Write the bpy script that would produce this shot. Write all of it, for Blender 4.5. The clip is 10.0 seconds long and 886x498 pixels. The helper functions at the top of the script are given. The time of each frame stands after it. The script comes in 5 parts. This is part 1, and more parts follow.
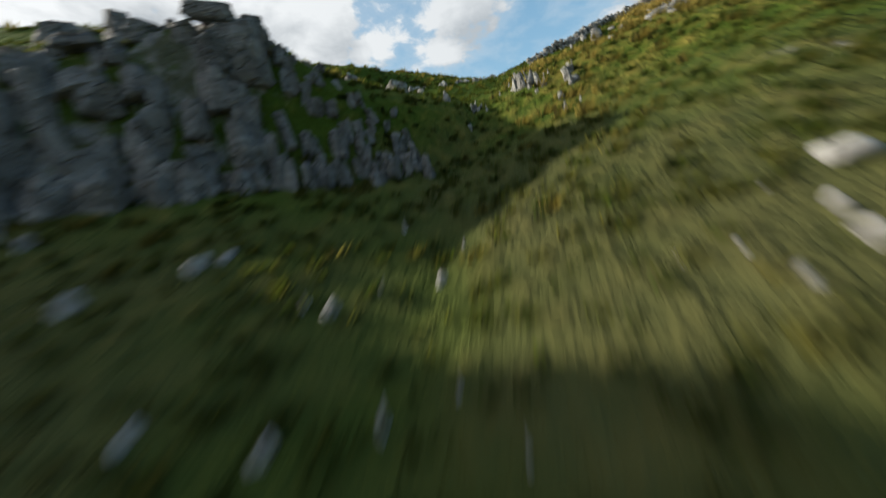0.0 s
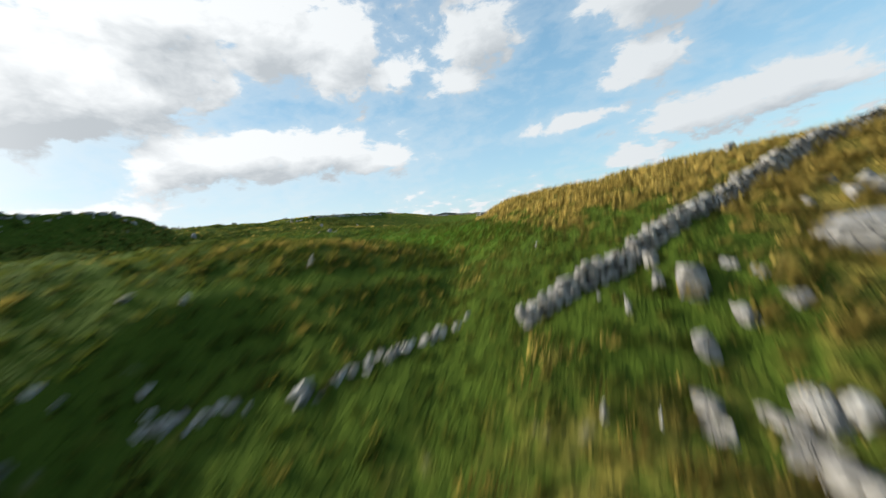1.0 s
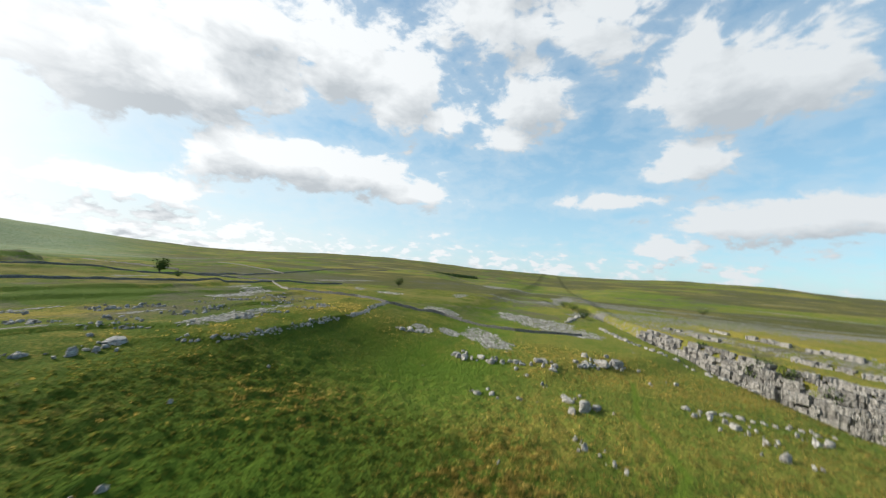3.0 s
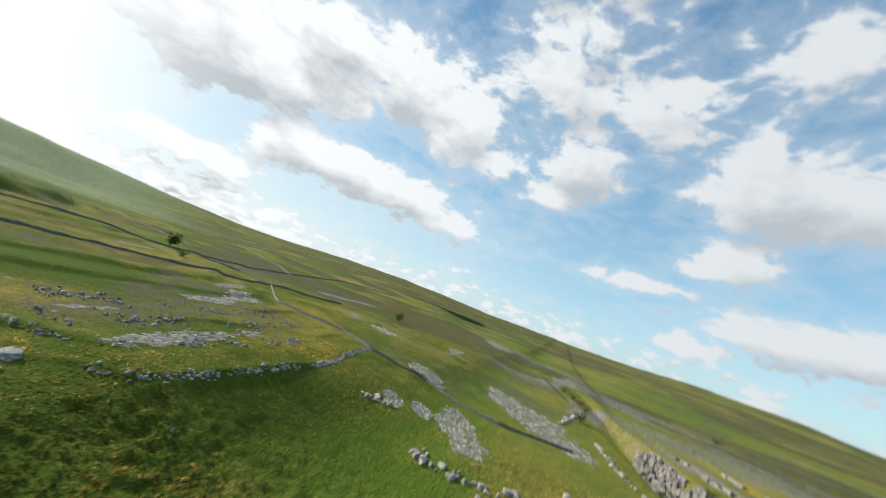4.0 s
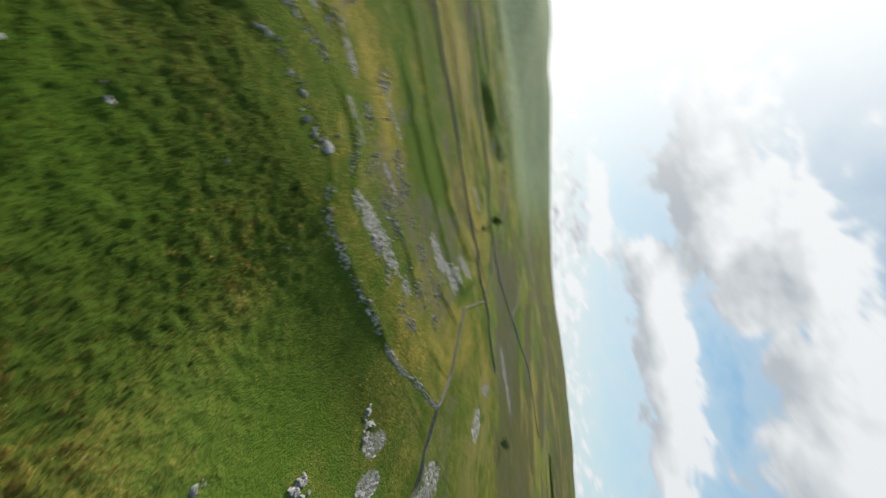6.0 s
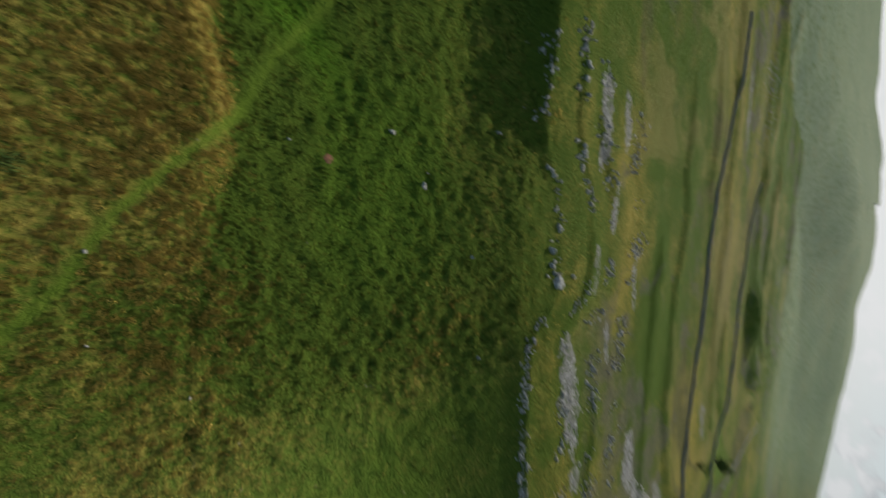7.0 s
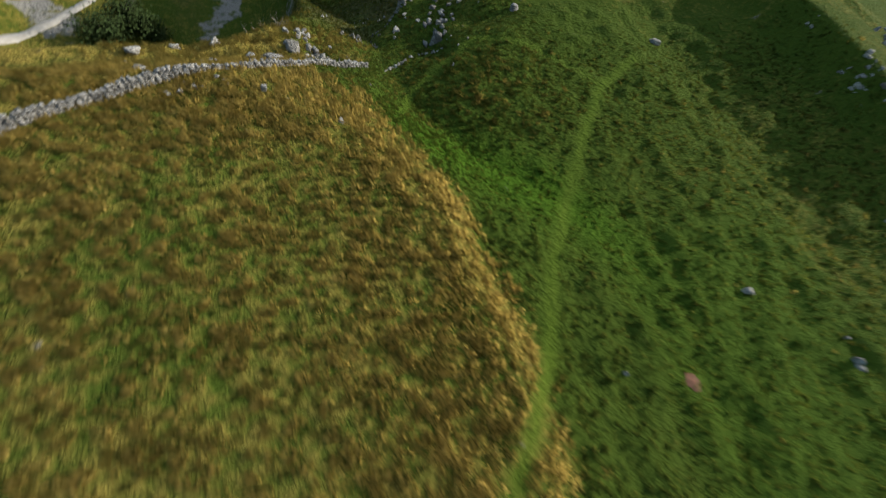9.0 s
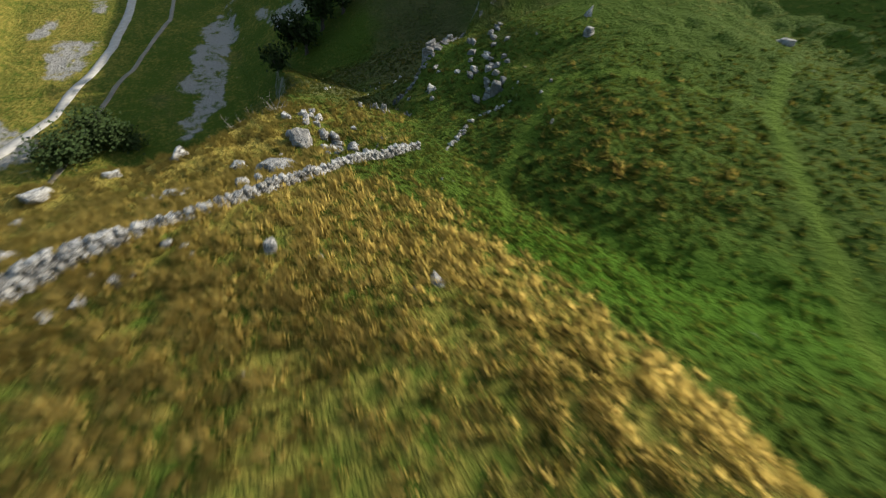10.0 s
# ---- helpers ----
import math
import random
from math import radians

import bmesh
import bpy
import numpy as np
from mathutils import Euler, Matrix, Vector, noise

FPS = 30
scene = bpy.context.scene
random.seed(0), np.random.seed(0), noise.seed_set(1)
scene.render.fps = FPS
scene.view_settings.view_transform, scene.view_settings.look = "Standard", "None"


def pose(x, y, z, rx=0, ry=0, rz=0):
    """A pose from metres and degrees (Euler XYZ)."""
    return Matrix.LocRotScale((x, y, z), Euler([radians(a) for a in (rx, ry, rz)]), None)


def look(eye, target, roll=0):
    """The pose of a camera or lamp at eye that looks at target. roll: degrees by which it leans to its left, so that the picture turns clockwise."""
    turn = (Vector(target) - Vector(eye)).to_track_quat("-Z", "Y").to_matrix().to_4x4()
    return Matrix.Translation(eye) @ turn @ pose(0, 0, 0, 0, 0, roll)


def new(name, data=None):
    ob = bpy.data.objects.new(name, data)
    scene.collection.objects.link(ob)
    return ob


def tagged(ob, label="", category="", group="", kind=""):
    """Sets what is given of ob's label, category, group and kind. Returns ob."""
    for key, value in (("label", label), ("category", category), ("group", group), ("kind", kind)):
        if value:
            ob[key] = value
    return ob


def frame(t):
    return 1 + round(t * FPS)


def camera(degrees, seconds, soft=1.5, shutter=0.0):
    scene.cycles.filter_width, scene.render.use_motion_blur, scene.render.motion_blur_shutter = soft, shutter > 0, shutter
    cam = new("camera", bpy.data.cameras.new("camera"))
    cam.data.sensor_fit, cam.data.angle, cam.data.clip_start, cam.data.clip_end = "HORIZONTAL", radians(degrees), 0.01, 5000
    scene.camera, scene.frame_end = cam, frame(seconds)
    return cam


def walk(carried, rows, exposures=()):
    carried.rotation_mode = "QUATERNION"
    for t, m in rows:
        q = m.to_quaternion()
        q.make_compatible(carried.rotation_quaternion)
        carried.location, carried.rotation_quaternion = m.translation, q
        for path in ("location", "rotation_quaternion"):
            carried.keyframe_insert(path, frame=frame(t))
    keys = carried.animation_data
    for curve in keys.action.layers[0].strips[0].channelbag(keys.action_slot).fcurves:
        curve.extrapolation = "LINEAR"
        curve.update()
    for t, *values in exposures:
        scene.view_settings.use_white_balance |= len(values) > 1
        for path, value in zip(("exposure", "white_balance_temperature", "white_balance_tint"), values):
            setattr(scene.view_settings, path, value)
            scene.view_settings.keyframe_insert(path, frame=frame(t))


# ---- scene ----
cam = camera(102.90, 10.0, soft=1.2, shutter=0.5)
# seconds, place, heading to the left of +y, pitch, roll
ROWS = [
    (0, -3.93, 17.44, -12.74, 14.03, -7.07, -11.36),
    (0.2, -3.60, 21.02, -10.83, 14.59, -5.56, -10.87),
    (0.4, -3.21, 24.43, -8.66, 14.67, -4.71, -10.79),
    (0.6, -2.70, 27.72, -6.30, 14.69, -4.05, -10.29),
    (0.8, -2.03, 30.99, -3.79, 14.83, -3.47, -9.62),
    (1, -1.22, 34.51, -1.10, 14.84, -3.23, -9.47),
    (1.2, -0.13, 38.45, 1.45, 14.82, -2.70, -8.61),
    (1.4, 0.73, 41.40, 3.67, 14.91, -1.90, -7.47),
    (1.6, 1.39, 44.01, 6.13, 15.10, -1.65, -6.49),
    (1.8, 2.05, 46.81, 8.71, 15.28, -1.33, -5.44),
    (2, 2.67, 49.37, 10.96, 15.53, 0.03, -3.85),
    (2.2, 3.25, 52.11, 13.54, 15.94, 0.95, -2.10),
    (2.4, 3.67, 54.79, 16.26, 16.30, 1.40, -0.71),
    (2.6, 4.01, 57.48, 18.99, 16.70, 1.99, 0.75),
    (2.8, 4.31, 60.21, 21.56, 16.95, 2.93, 2.63),
    (3, 4.47, 62.95, 23.92, 17.14, 3.79, 4.65),
    (3.2, 4.51, 65.64, 26.16, 17.54, 4.55, 6.91),
    (3.4, 4.45, 68.19, 28.40, 18.21, 5.31, 9.47),
    (3.6, 4.31, 70.54, 30.74, 19.14, 6.23, 12.44),
    (3.8, 4.11, 72.61, 33.29, 20.30, 7.27, 15.96),
    (4, 3.88, 74.59, 35.90, 21.70, 8.29, 20.21),
    (4.2, 3.65, 76.41, 38.66, 23.64, 8.94, 25.01),
    (4.4, 3.53, 78.09, 41.34, 26.04, 9.05, 30.35),
    (4.6, 3.36, 79.64, 43.68, 28.85, 8.60, 36.28),
    (4.8, 3.01, 81.12, 45.55, 32.03, 7.76, 42.73),
    (5, 2.61, 82.56, 47.03, 35.57, 6.40, 49.64),
    (5.2, 2.51, 83.89, 48.36, 39.60, 4.02, 56.96),
    (5.4, 2.63, 85.04, 49.89, 43.35, 1.03, 64.39),
    (5.6, 3.27, 85.84, 51.50, 47.10, -3.73, 71.80),
    (5.8, 4.14, 86.43, 52.90, 50.97, -9.73, 79.00),
    (6, 4.93, 86.96, 53.81, 55.07, -16.45, 85.69),
    (6.2, 5.34, 87.57, 53.95, 59.52, -23.36, 91.48),
    (6.4, 5.06, 88.41, 53.03, 64.41, -29.94, 95.95),
    (6.6, 4.32, 89.51, 51.97, 69.23, -36.59, 98.91),
    (6.8, 3.60, 90.43, 49.95, 74.74, -42.40, 98.94),
    (7, 3.39, 90.96, 47.71, 80.76, -47.78, 97.13),
    (7.2, 3.17, 91.29, 45.37, 87.49, -52.12, 93.47),
    (7.4, 3.07, 91.43, 42.94, 94.08, -55.67, 87.91),
    (7.6, 3.11, 91.18, 40.39, 100.88, -58.12, 80.85),
    (7.8, 3.30, 90.65, 37.65, 108.10, -59.76, 73.01),
    (8, 3.80, 89.94, 34.82, 115.06, -61.11, 64.97),
    (8.2, 4.52, 88.93, 32.13, 121.33, -61.72, 56.83),
    (8.4, 5.15, 87.51, 29.32, 126.78, -61.32, 48.94),
    (8.6, 5.78, 85.52, 26.55, 131.31, -60.43, 41.54),
    (8.8, 6.44, 82.96, 24.00, 134.77, -59.41, 34.97),
    (9, 6.95, 80.00, 21.68, 137.15, -58.30, 29.59),
    (9.2, 7.29, 76.91, 19.60, 138.95, -57.32, 25.46),
    (9.4, 7.42, 73.55, 17.52, 140.30, -56.15, 22.01),
    (9.6, 7.48, 69.95, 15.39, 141.76, -54.68, 19.03),
    (9.8, 7.46, 66.47, 13.39, 142.94, -53.37, 16.74),
    (10, 7.32, 63.38, 11.54, 143.01, -52.63, 15.08),
]
# seconds and stops by which the camera brightens its picture
LIGHTER = [(0, 0.36), (0.6, 0.22), (1.3, 0.6), (2.5, 0.5), (5, 0.4), (6.5, 0.08), (7.3, -0.3), (8.5, 0.1), (9.3, 0.2), (10, 0.46)]


def aim(x, y, z, heading, pitch, roll):
    a, p = radians(heading), radians(pitch)
    ahead = Vector((-math.sin(a) * math.cos(p), math.cos(a) * math.cos(p), math.sin(p)))
    eye = Vector((x, y, z))
    return look(eye, eye + ahead, roll)


walk(cam, [(r[0], aim(*r[1:])) for r in ROWS], LIGHTER)

# ---- light ----
SUN_AZ, SUN_EL = 92.0, 28.5            # to the left of +y, above the horizon


def sun_way():
    a, e = radians(SUN_AZ), radians(SUN_EL)
    return Vector((-math.sin(a) * math.cos(e), math.cos(a) * math.cos(e), math.sin(e)))


sun = new("sun", bpy.data.lights.new("sun", "SUN"))
sun.data.energy, sun.data.angle, sun.data.color = 5.0, radians(0.6), (1.0, 0.92, 0.78)
sun.matrix_world = look(sun_way() * 100, (0, 0, 0))


class Nodes:
    """A short hand for node trees."""

    def __init__(self, tree):
        self.tree = tree
        tree.nodes.clear()

    def add(self, kind, *inputs, out=0):
        n = self.tree.nodes.new(kind)
        for k, value in enumerate(inputs):
            if value is not None:
                self.put(n.inputs[k], value)
        return n.outputs[out] if len(n.outputs) else None

    def put(self, socket, value):
        if isinstance(value, bpy.types.NodeSocket):
            self.tree.links.new(value, socket)
        else:
            socket.default_value = value

    def math(self, op, a, b=0.0, c=0.0, clamp=False):
        n = self.tree.nodes.new("ShaderNodeMath")
        n.operation, n.use_clamp = op, clamp
        for k, v in enumerate((a, b, c)):
            self.put(n.inputs[k], v)
        return n.outputs[0]

    def vec(self, op, a, b=(0, 0, 0)):
        n = self.tree.nodes.new("ShaderNodeVectorMath")
        n.operation = op
        self.put(n.inputs[0], a), self.put(n.inputs[1], b)
        return n.outputs[0]

    def noise(self, where, scale, detail=4.0, rough=0.55, out=0, distort=0.0):
        n = self.tree.nodes.new("ShaderNodeTexNoise")
        self.put(n.inputs["Vector"], where)
        n.inputs["Scale"].default_value, n.inputs["Detail"].default_value = scale, detail
        n.inputs["Roughness"].default_value, n.inputs["Distortion"].default_value = rough, distort
        return n.outputs[out] if len(n.outputs) else None

    def ramp(self, value, stops):
        n = self.tree.nodes.new("ShaderNodeValToRGB")
        self.put(n.inputs[0], value)
        ramp = n.color_ramp
        while len(ramp.elements) < len(stops):
            ramp.elements.new(0.5)
        for e, (at, colour) in zip(ramp.elements, stops):
            e.position = at
            e.color = (*colour, 1) if isinstance(colour, tuple) else (colour, colour, colour, 1)
        return n.outputs[0]

    def span(self, value, a, b, c=0.0, d=1.0):
        n = self.tree.nodes.new("ShaderNodeMapRange")
        for k, v in enumerate((value, a, b, c, d)):
            self.put(n.inputs[k], v)
        n.interpolation_type = "SMOOTHSTEP"
        return n.outputs[0]

    def mix(self, f, a, b, blend="MIX"):
        n = self.tree.nodes.new("ShaderNodeMix")
        n.data_type, n.blend_type = "RGBA", blend
        for k, v in ((0, f), (6, a), (7, b)):
            if isinstance(v, tuple):
                v = (*v, 1) if len(v) == 3 else v
            self.put(n.inputs[k], v)
        return n.outputs[2]


# heading, height, half width, half height and thickness of the larger clouds
CLOUDS = [
    (38, 14.6, 14, 3.4, 1.0), (24, 12.6, 7, 2.5, 0.9), (58, 22, 13, 5, 0.95), (47, 27, 10, 6, 0.85), (35, 29.5, 9, 6, 0.85),
    (25, 27, 7, 5, 0.85), (19, 24, 5, 2.6, 0.75), (12, 37, 10, 5, 0.8), (4, 27.5, 6, 6, 0.9), (8, 21.5, 6, 2.2, 0.8),
    (-5, 34, 9, 5, 0.7), (-20, 26.5, 8, 5.5, 1.0), (-27, 24.5, 7, 4.5, 0.9), (-18, 17.5, 5.5, 3.4, 0.85), (-9, 12.2, 8, 1.3, 0.75),
    (-27, 9.5, 11, 2.4, 0.95), (-16, 6.2, 3.5, 1.8, 0.8), (60, 7.8, 6, 1.2, 0.7), (8, 44, 14, 5, 0.75), (-25, 40, 9, 4, 0.7),
    (100, 12, 14, 4, 0.8), (18, 54, 24, 7, 0.85),
]


# ---- sky: blue with broken fair-weather cloud, whiter towards the sun ----
def make_sky():
    world = bpy.data.worlds.new("sky")
    scene.world = world
    world.use_nodes = True
    n = Nodes(world.node_tree)
    sky = n.tree.nodes.new("ShaderNodeTexSky")
    sky.sky_type, sky.sun_disc = "NISHITA", False
    sky.sun_elevation, sky.sun_rotation = radians(SUN_EL), radians(-SUN_AZ)
    sky.altitude, sky.air_density, sky.dust_density, sky.ozone_density = 300, 1.0, 0.8, 1.5
    way = n.vec("NORMALIZE", n.add("ShaderNodeTexCoord", out=0))

    def angles(d):
        xyz = n.tree.nodes.new("ShaderNodeSeparateXYZ")
        n.put(xyz.inputs[0], d)
        x, y, z = xyz.outputs
        heading = n.math("MULTIPLY", n.math("ARCTAN2", n.math("MULTIPLY", x, -1.0), y), 57.2958)
        return x, y, z, heading, n.math("MULTIPLY", n.math("ARCSINE", z), 57.2958)

    def density(d, fine, ragged):
        """How thick the cloud is that way: a few large heaps, broken up by billows at three scales."""
        x, y, z, heading, up = angles(d)
        at = n.vec("MULTIPLY", d, (1.0, 1.0, 1.8))
        warp = n.noise(at, 5.0, 3, 0.5, out=1)
        at = n.vec("ADD", at, n.vec("MULTIPLY", n.vec("SUBTRACT", warp, (0.5, 0.5, 0.5)), (0.12, 0.12, 0.10)))
        billow = n.noise(at, 6.0, fine, 0.56)
        puffs = n.noise(n.vec("ADD", at, (7.3, 2.1, 0.4)), 19.0, fine - 2, 0.55)
        big = None
        for a, e, w, h, s in CLOUDS:
            u = n.math("MULTIPLY", n.math("SUBTRACT", heading, a), 1.0 / w)
            v = n.math("MULTIPLY", n.math("SUBTRACT", up, e), 1.0 / h)
            r = n.math("ADD", n.math("MULTIPLY", u, u), n.math("MULTIPLY", v, v))
            one = n.math("MULTIPLY", n.math("EXPONENT", n.math("MULTIPLY", r, -0.62)), s)
            big = one if big is None else n.math("MAXIMUM", big, one)
        wide = n.math("MULTIPLY", n.span(heading, 15.0, 80.0), 0.20)
        low = n.math("MULTIPLY", n.math("MULTIPLY", n.span(up, 8.0, 2.5), n.span(up, -1.0, 1.2)), 0.36)
        total = n.math("ADD", big, n.math("ADD", wide, low))
        small = n.math("SUBTRACT", n.noise(n.vec("MULTIPLY", d, (1.0, 1.0, 2.4)), 26.0, fine - 2, 0.5), 0.5)
        total = n.math("ADD", total, n.math("MULTIPLY", n.math("MULTIPLY", small, 1.7), n.span(up, 10.0, 3.0)))
        total = n.math("ADD", total, n.math("MULTIPLY", n.math("SUBTRACT", billow, 0.5), 1.35))
        return n.math("ADD", total, n.math("MULTIPLY", n.math("SUBTRACT", puffs, 0.5), ragged))

    x, y, z, heading, up = angles(way)
    dense = density(way, 9, 1.05)
    body, sunward = density(way, 5, 0.25), density(n.vec("ADD", way, (-0.030, 0.012, 0.050)), 5, 0.25)
    cover = n.span(dense, 0.36, 0.62)
    # the side turned to the sun is white, the underside grey
    shade = n.math("ADD", n.math("MULTIPLY", n.math("ADD", n.math("SUBTRACT", sunward, body), 0.10), 2.0), n.math("MULTIPLY", n.span(body, 0.50, 1.15), 0.55), clamp=True)
    near_sun = n.span(heading, -30.0, 70.0)
    cloud = n.mix(shade, n.mix(near_sun, (5.2, 5.5, 5.7), (6.9, 7.1, 7.2)), n.mix(near_sun, (3.45, 3.8, 4.1), (3.75, 4.05, 4.3)))
    high = n.mix(1.0, sky.outputs[0], (1.75, 1.95, 1.75), "MULTIPLY")
    blue = n.mix(n.span(up, 60.0, 0.0), (0.5, 1.45, 2.9), (2.1, 3.8, 5.1))
    clear = n.mix(0.75, high, blue)
    haze = n.math("MULTIPLY", n.span(up, 24.0, -2.0), n.math("ADD", n.math("MULTIPLY", near_sun, 0.80), 0.08))
    clear = n.mix(n.math("MAXIMUM", haze, n.math("MULTIPLY", n.span(heading, 25.0, 85.0), 0.72)), clear, n.mix(near_sun, (4.0, 4.9, 5.4), (5.9, 6.25, 6.4)))
    veil = n.math("MULTIPLY", n.span(dense, -0.1, 0.42), 0.30)
    clear = n.mix(veil, clear, n.mix(near_sun, (4.6, 5.2, 5.6), (6.0, 6.3, 6.4)))
    glare = n.math("MULTIPLY", n.span(heading, 56.0, 86.0), n.span(heading, 165.0, 120.0))
    colour = n.mix(n.math("MULTIPLY", glare, 0.75), n.mix(cover, clear, cloud), (8.6, 8.7, 8.7))
    back = n.add("ShaderNodeBackground", colour, 0.108)
    n.add("ShaderNodeOutputWorld", back)


make_sky()


# ---- the lie of the land ----
def rise(a, b, v):
    t = np.clip((v - a) / (b - a), 0.0, 1.0)
    return t * t * (3 - 2 * t)


def hashed(i, j, seed):
    v = np.sin(i * 127.1 + j * 311.7 + seed * 74.7) * 43758.5453
    return v - np.floor(v)


def grain(x, y, seed=0):
    """Smooth noise from 0 to 1, one bump a metre."""
    i, j = np.floor(x), np.floor(y)
    u, v = x - i, y - j
    u, v = u * u * (3 - 2 * u), v * v * (3 - 2 * v)
    a, b, c, d = hashed(i, j, seed), hashed(i + 1, j, seed), hashed(i, j + 1, seed), hashed(i + 1, j + 1, seed)
    return a + (b - a) * u + (c - a) * v + (a - b - c + d) * u * v


def rough(x, y, size, octaves=4, seed=0):
    """Noise from -1 to 1 whose broadest bumps are size metres."""
    total, weight = 0.0, 0.0
    for k in range(octaves):
        s = 2.0**k / size
        total = total + (grain(x * s + 13.7 * k, y * s - 7.1 * k, seed + k) * 2 - 1) * 0.5**k
        weight += 0.5**k
    return total / weight


def along(v, *stops):
    return np.interp(v, [s[0] for s in stops], [s[1] for s in stops])


def soft_min(a, b, k=1.0):
    h = np.clip(0.5 + 0.5 * (b - a) / k, 0, 1)
    return b * (1 - h) + a * h - k * h * (1 - h)


def scarp_x(y):
    """The edge of the limestone terrace west of the meadow."""
    return along(y, (20, -60), (50, -60), (63, -59.5), (72, -57), (78, -60), (85, -66), (100, -67), (109, -66.5), (114, -62.5), (118, -56.5), (131, -55), (147, -54.6), (166, -54.5), (184, -59.5), (200, -63), (213, -67), (225, -85), (260, -125)) + 1.6 * rough(y, y * 0 + 3.1, 9, 3, 5)


def mound_x(y):
    """The west foot of the dry grass mound."""
    return along(y, (44, 3), (55, -0.5), (60, -3.0), (66, -5.0), (72, -5.4), (79, -6.6), (86, -5.5), (95, -2.5))


GORGE = [(10, 470), (36, 372), (60, 305), (88, 248), (122, 208), (175, 172), (300, 130)]


def from_gorge(x, y):
    """The way along the gorge's axis and the distance to its left side, looking down it."""
    best = np.full(np.shape(x), 1e9)
    way, side = np.zeros(np.shape(x)), np.zeros(np.shape(x))
    start = 0.0
    for (ax, ay), (bx, by) in zip(GORGE, GORGE[1:]):
        dx, dy = bx - ax, by - ay
        size = math.hypot(dx, dy)
        t = np.clip(((x - ax) * dx + (y - ay) * dy) / size**2, 0, 1)
        d = np.hypot(x - ax - t * dx, y - ay - t * dy)
        left = ((y - ay) * dx - (x - ax) * dy) / size
        near = d < best
        best = np.where(near, d, best)
        way = np.where(near, start + t * size, way)
        side = np.where(near, np.sign(left) * d, side)
        start += size
    return way, side


def crag_q(x, y):
    """How far out of the crag's face, in metres: it runs south-west from the gully bed."""
    return (x + 11.3) * 0.62 - (y - 26.9) * 0.78 + 0.5 * rough(x, y, 3, 3, 11)


def crag_top(x, y):
    """The grassy bank above the crag, falling to the gully and rising to the west."""
    # raised at y 17 to 20 for shade, dipped at 22 for sun
    z = along(y, (5, -7.5), (17, -6.0), (19.6, -6.9), (21.2, -9.4), (23.0, -9.8), (24.2, -7.9), (26, -6.7), (30, -6.9), (34, -6.3), (40, -4.6))
    z = z - along(y, (29, 0.78), (34, 0.42), (40, 0.35)) * np.maximum(x + 10.8, 0)
    return z + along(y, (19, 0.25), (23.6, 0.22), (26, 0.10), (29, 0.42), (34, 0.5)) * np.clip(-10.8 - x, 0, 9) + along(y, (23, 0.35), (30, 0.25)) * np.maximum(-19.8 - x, 0)


STEPS = [12, 24, 44, 66, 92, 125, 165, 215, 280, 360, 470, 620]


def terraces(x, y, e):
    """Low ledges one behind the other, each a short steep step towards the meadow and a gentle fall behind it."""
    total = 0.0
    for k, (a, b) in enumerate(zip(STEPS, STEPS[1:])):
        d = e + 0.35 * (b - a) * rough(x, y, 26 + 0.35 * a, 3, 100 + k) * rise(3, 12, e)
        tall = (0.7 + 0.007 * a) * rise(-0.25, 0.45, rough(x, y, 30 + 0.4 * a, 2, 120 + k))
        total = total + tall * rise(a - 0.5 - 0.012 * a, a + 0.5 + 0.012 * a, d) * rise(b, a + 2 + 0.02 * a, d)
    # the larger scarps of the moor's edge, farther off
    for k, (a, tall) in enumerate(((185, 3.0), (238, 5.0), (285, 3.0), (345, 3.5), (420, 3.5), (500, 4.0), (600, 4.0), (720, 5.0))):
        d = e + 52 * rough(x, y, 170, 3, 140 + k) + 9 * rough(x, y, 34, 3, 150 + k)
        broken = rise(-0.12, 0.32, rough(x, y, 85, 3, 160 + k))
        total = total + 0.85 * broken * tall * rise(a - 3 - 0.006 * a, a + 1, d) * rise(a + 60, a + 8, d)
    return total * np.maximum(rise(20, 45, y), rise(70, 110, e)) * rise(1100, 700, np.hypot(x, y))


PATH = [(-34, 49), (-27, 53), (-21, 60), (-16.2, 66.5), (-11, 73), (-7.6, 79.5), (-2, 85), (4, 91), (9, 99), (18, 108), (24, 121), (22, 140), (26, 165)]
PATH2 = [(-27, 53), (-22, 46.5), (-15, 43), (-10, 47), (-6, 50), (-3.5, 54)]


def from_line(line, x, y):
    best = np.full(np.shape(x), 1e9)
    for (ax, ay), (bx, by) in zip(line, line[1:]):
        dx, dy = bx - ax, by - ay
        t = np.clip(((x - ax) * dx + (y - ay) * dy) / (dx * dx + dy * dy), 0, 1)
        best = np.minimum(best, np.hypot(x - ax - t * dx, y - ay - t * dy))
    return best


# heading and height of the skyline's hills, in degrees
MOOR = [(-180, 1.2), (-60, 1.0), (-35, 0.92), (-28, 1.48), (-20, 1.86), (-12, 1.49), (-5, 1.16), (3, 1.33), (12, 1.22), (20, 1.86), (33, 1.9), (43, 1.25), (52, 0.98), (62, 1.8), (72, 3.01), (80, 3.02), (88, 4.4), (95, 2.71), (103, 2.05), (115, 1.2), (135, 1.0), (180, 1.2)]


# the scars of the gorge's far side: distance from its axis and share of its depth
SCARS = [(10.5, 0.34), (13.0, 0.28), (16.5, 0.18), (32.0, 0.10), (54.0, 0.10)]


def wander(x, y, k):
    return (2.2, 2.4, 2.6, 7.0, 9.0)[k] * rough(x, y, (20, 20, 22, 40, 50)[k], 4, 41 + (0, 0, 1, 9, 12)[k])


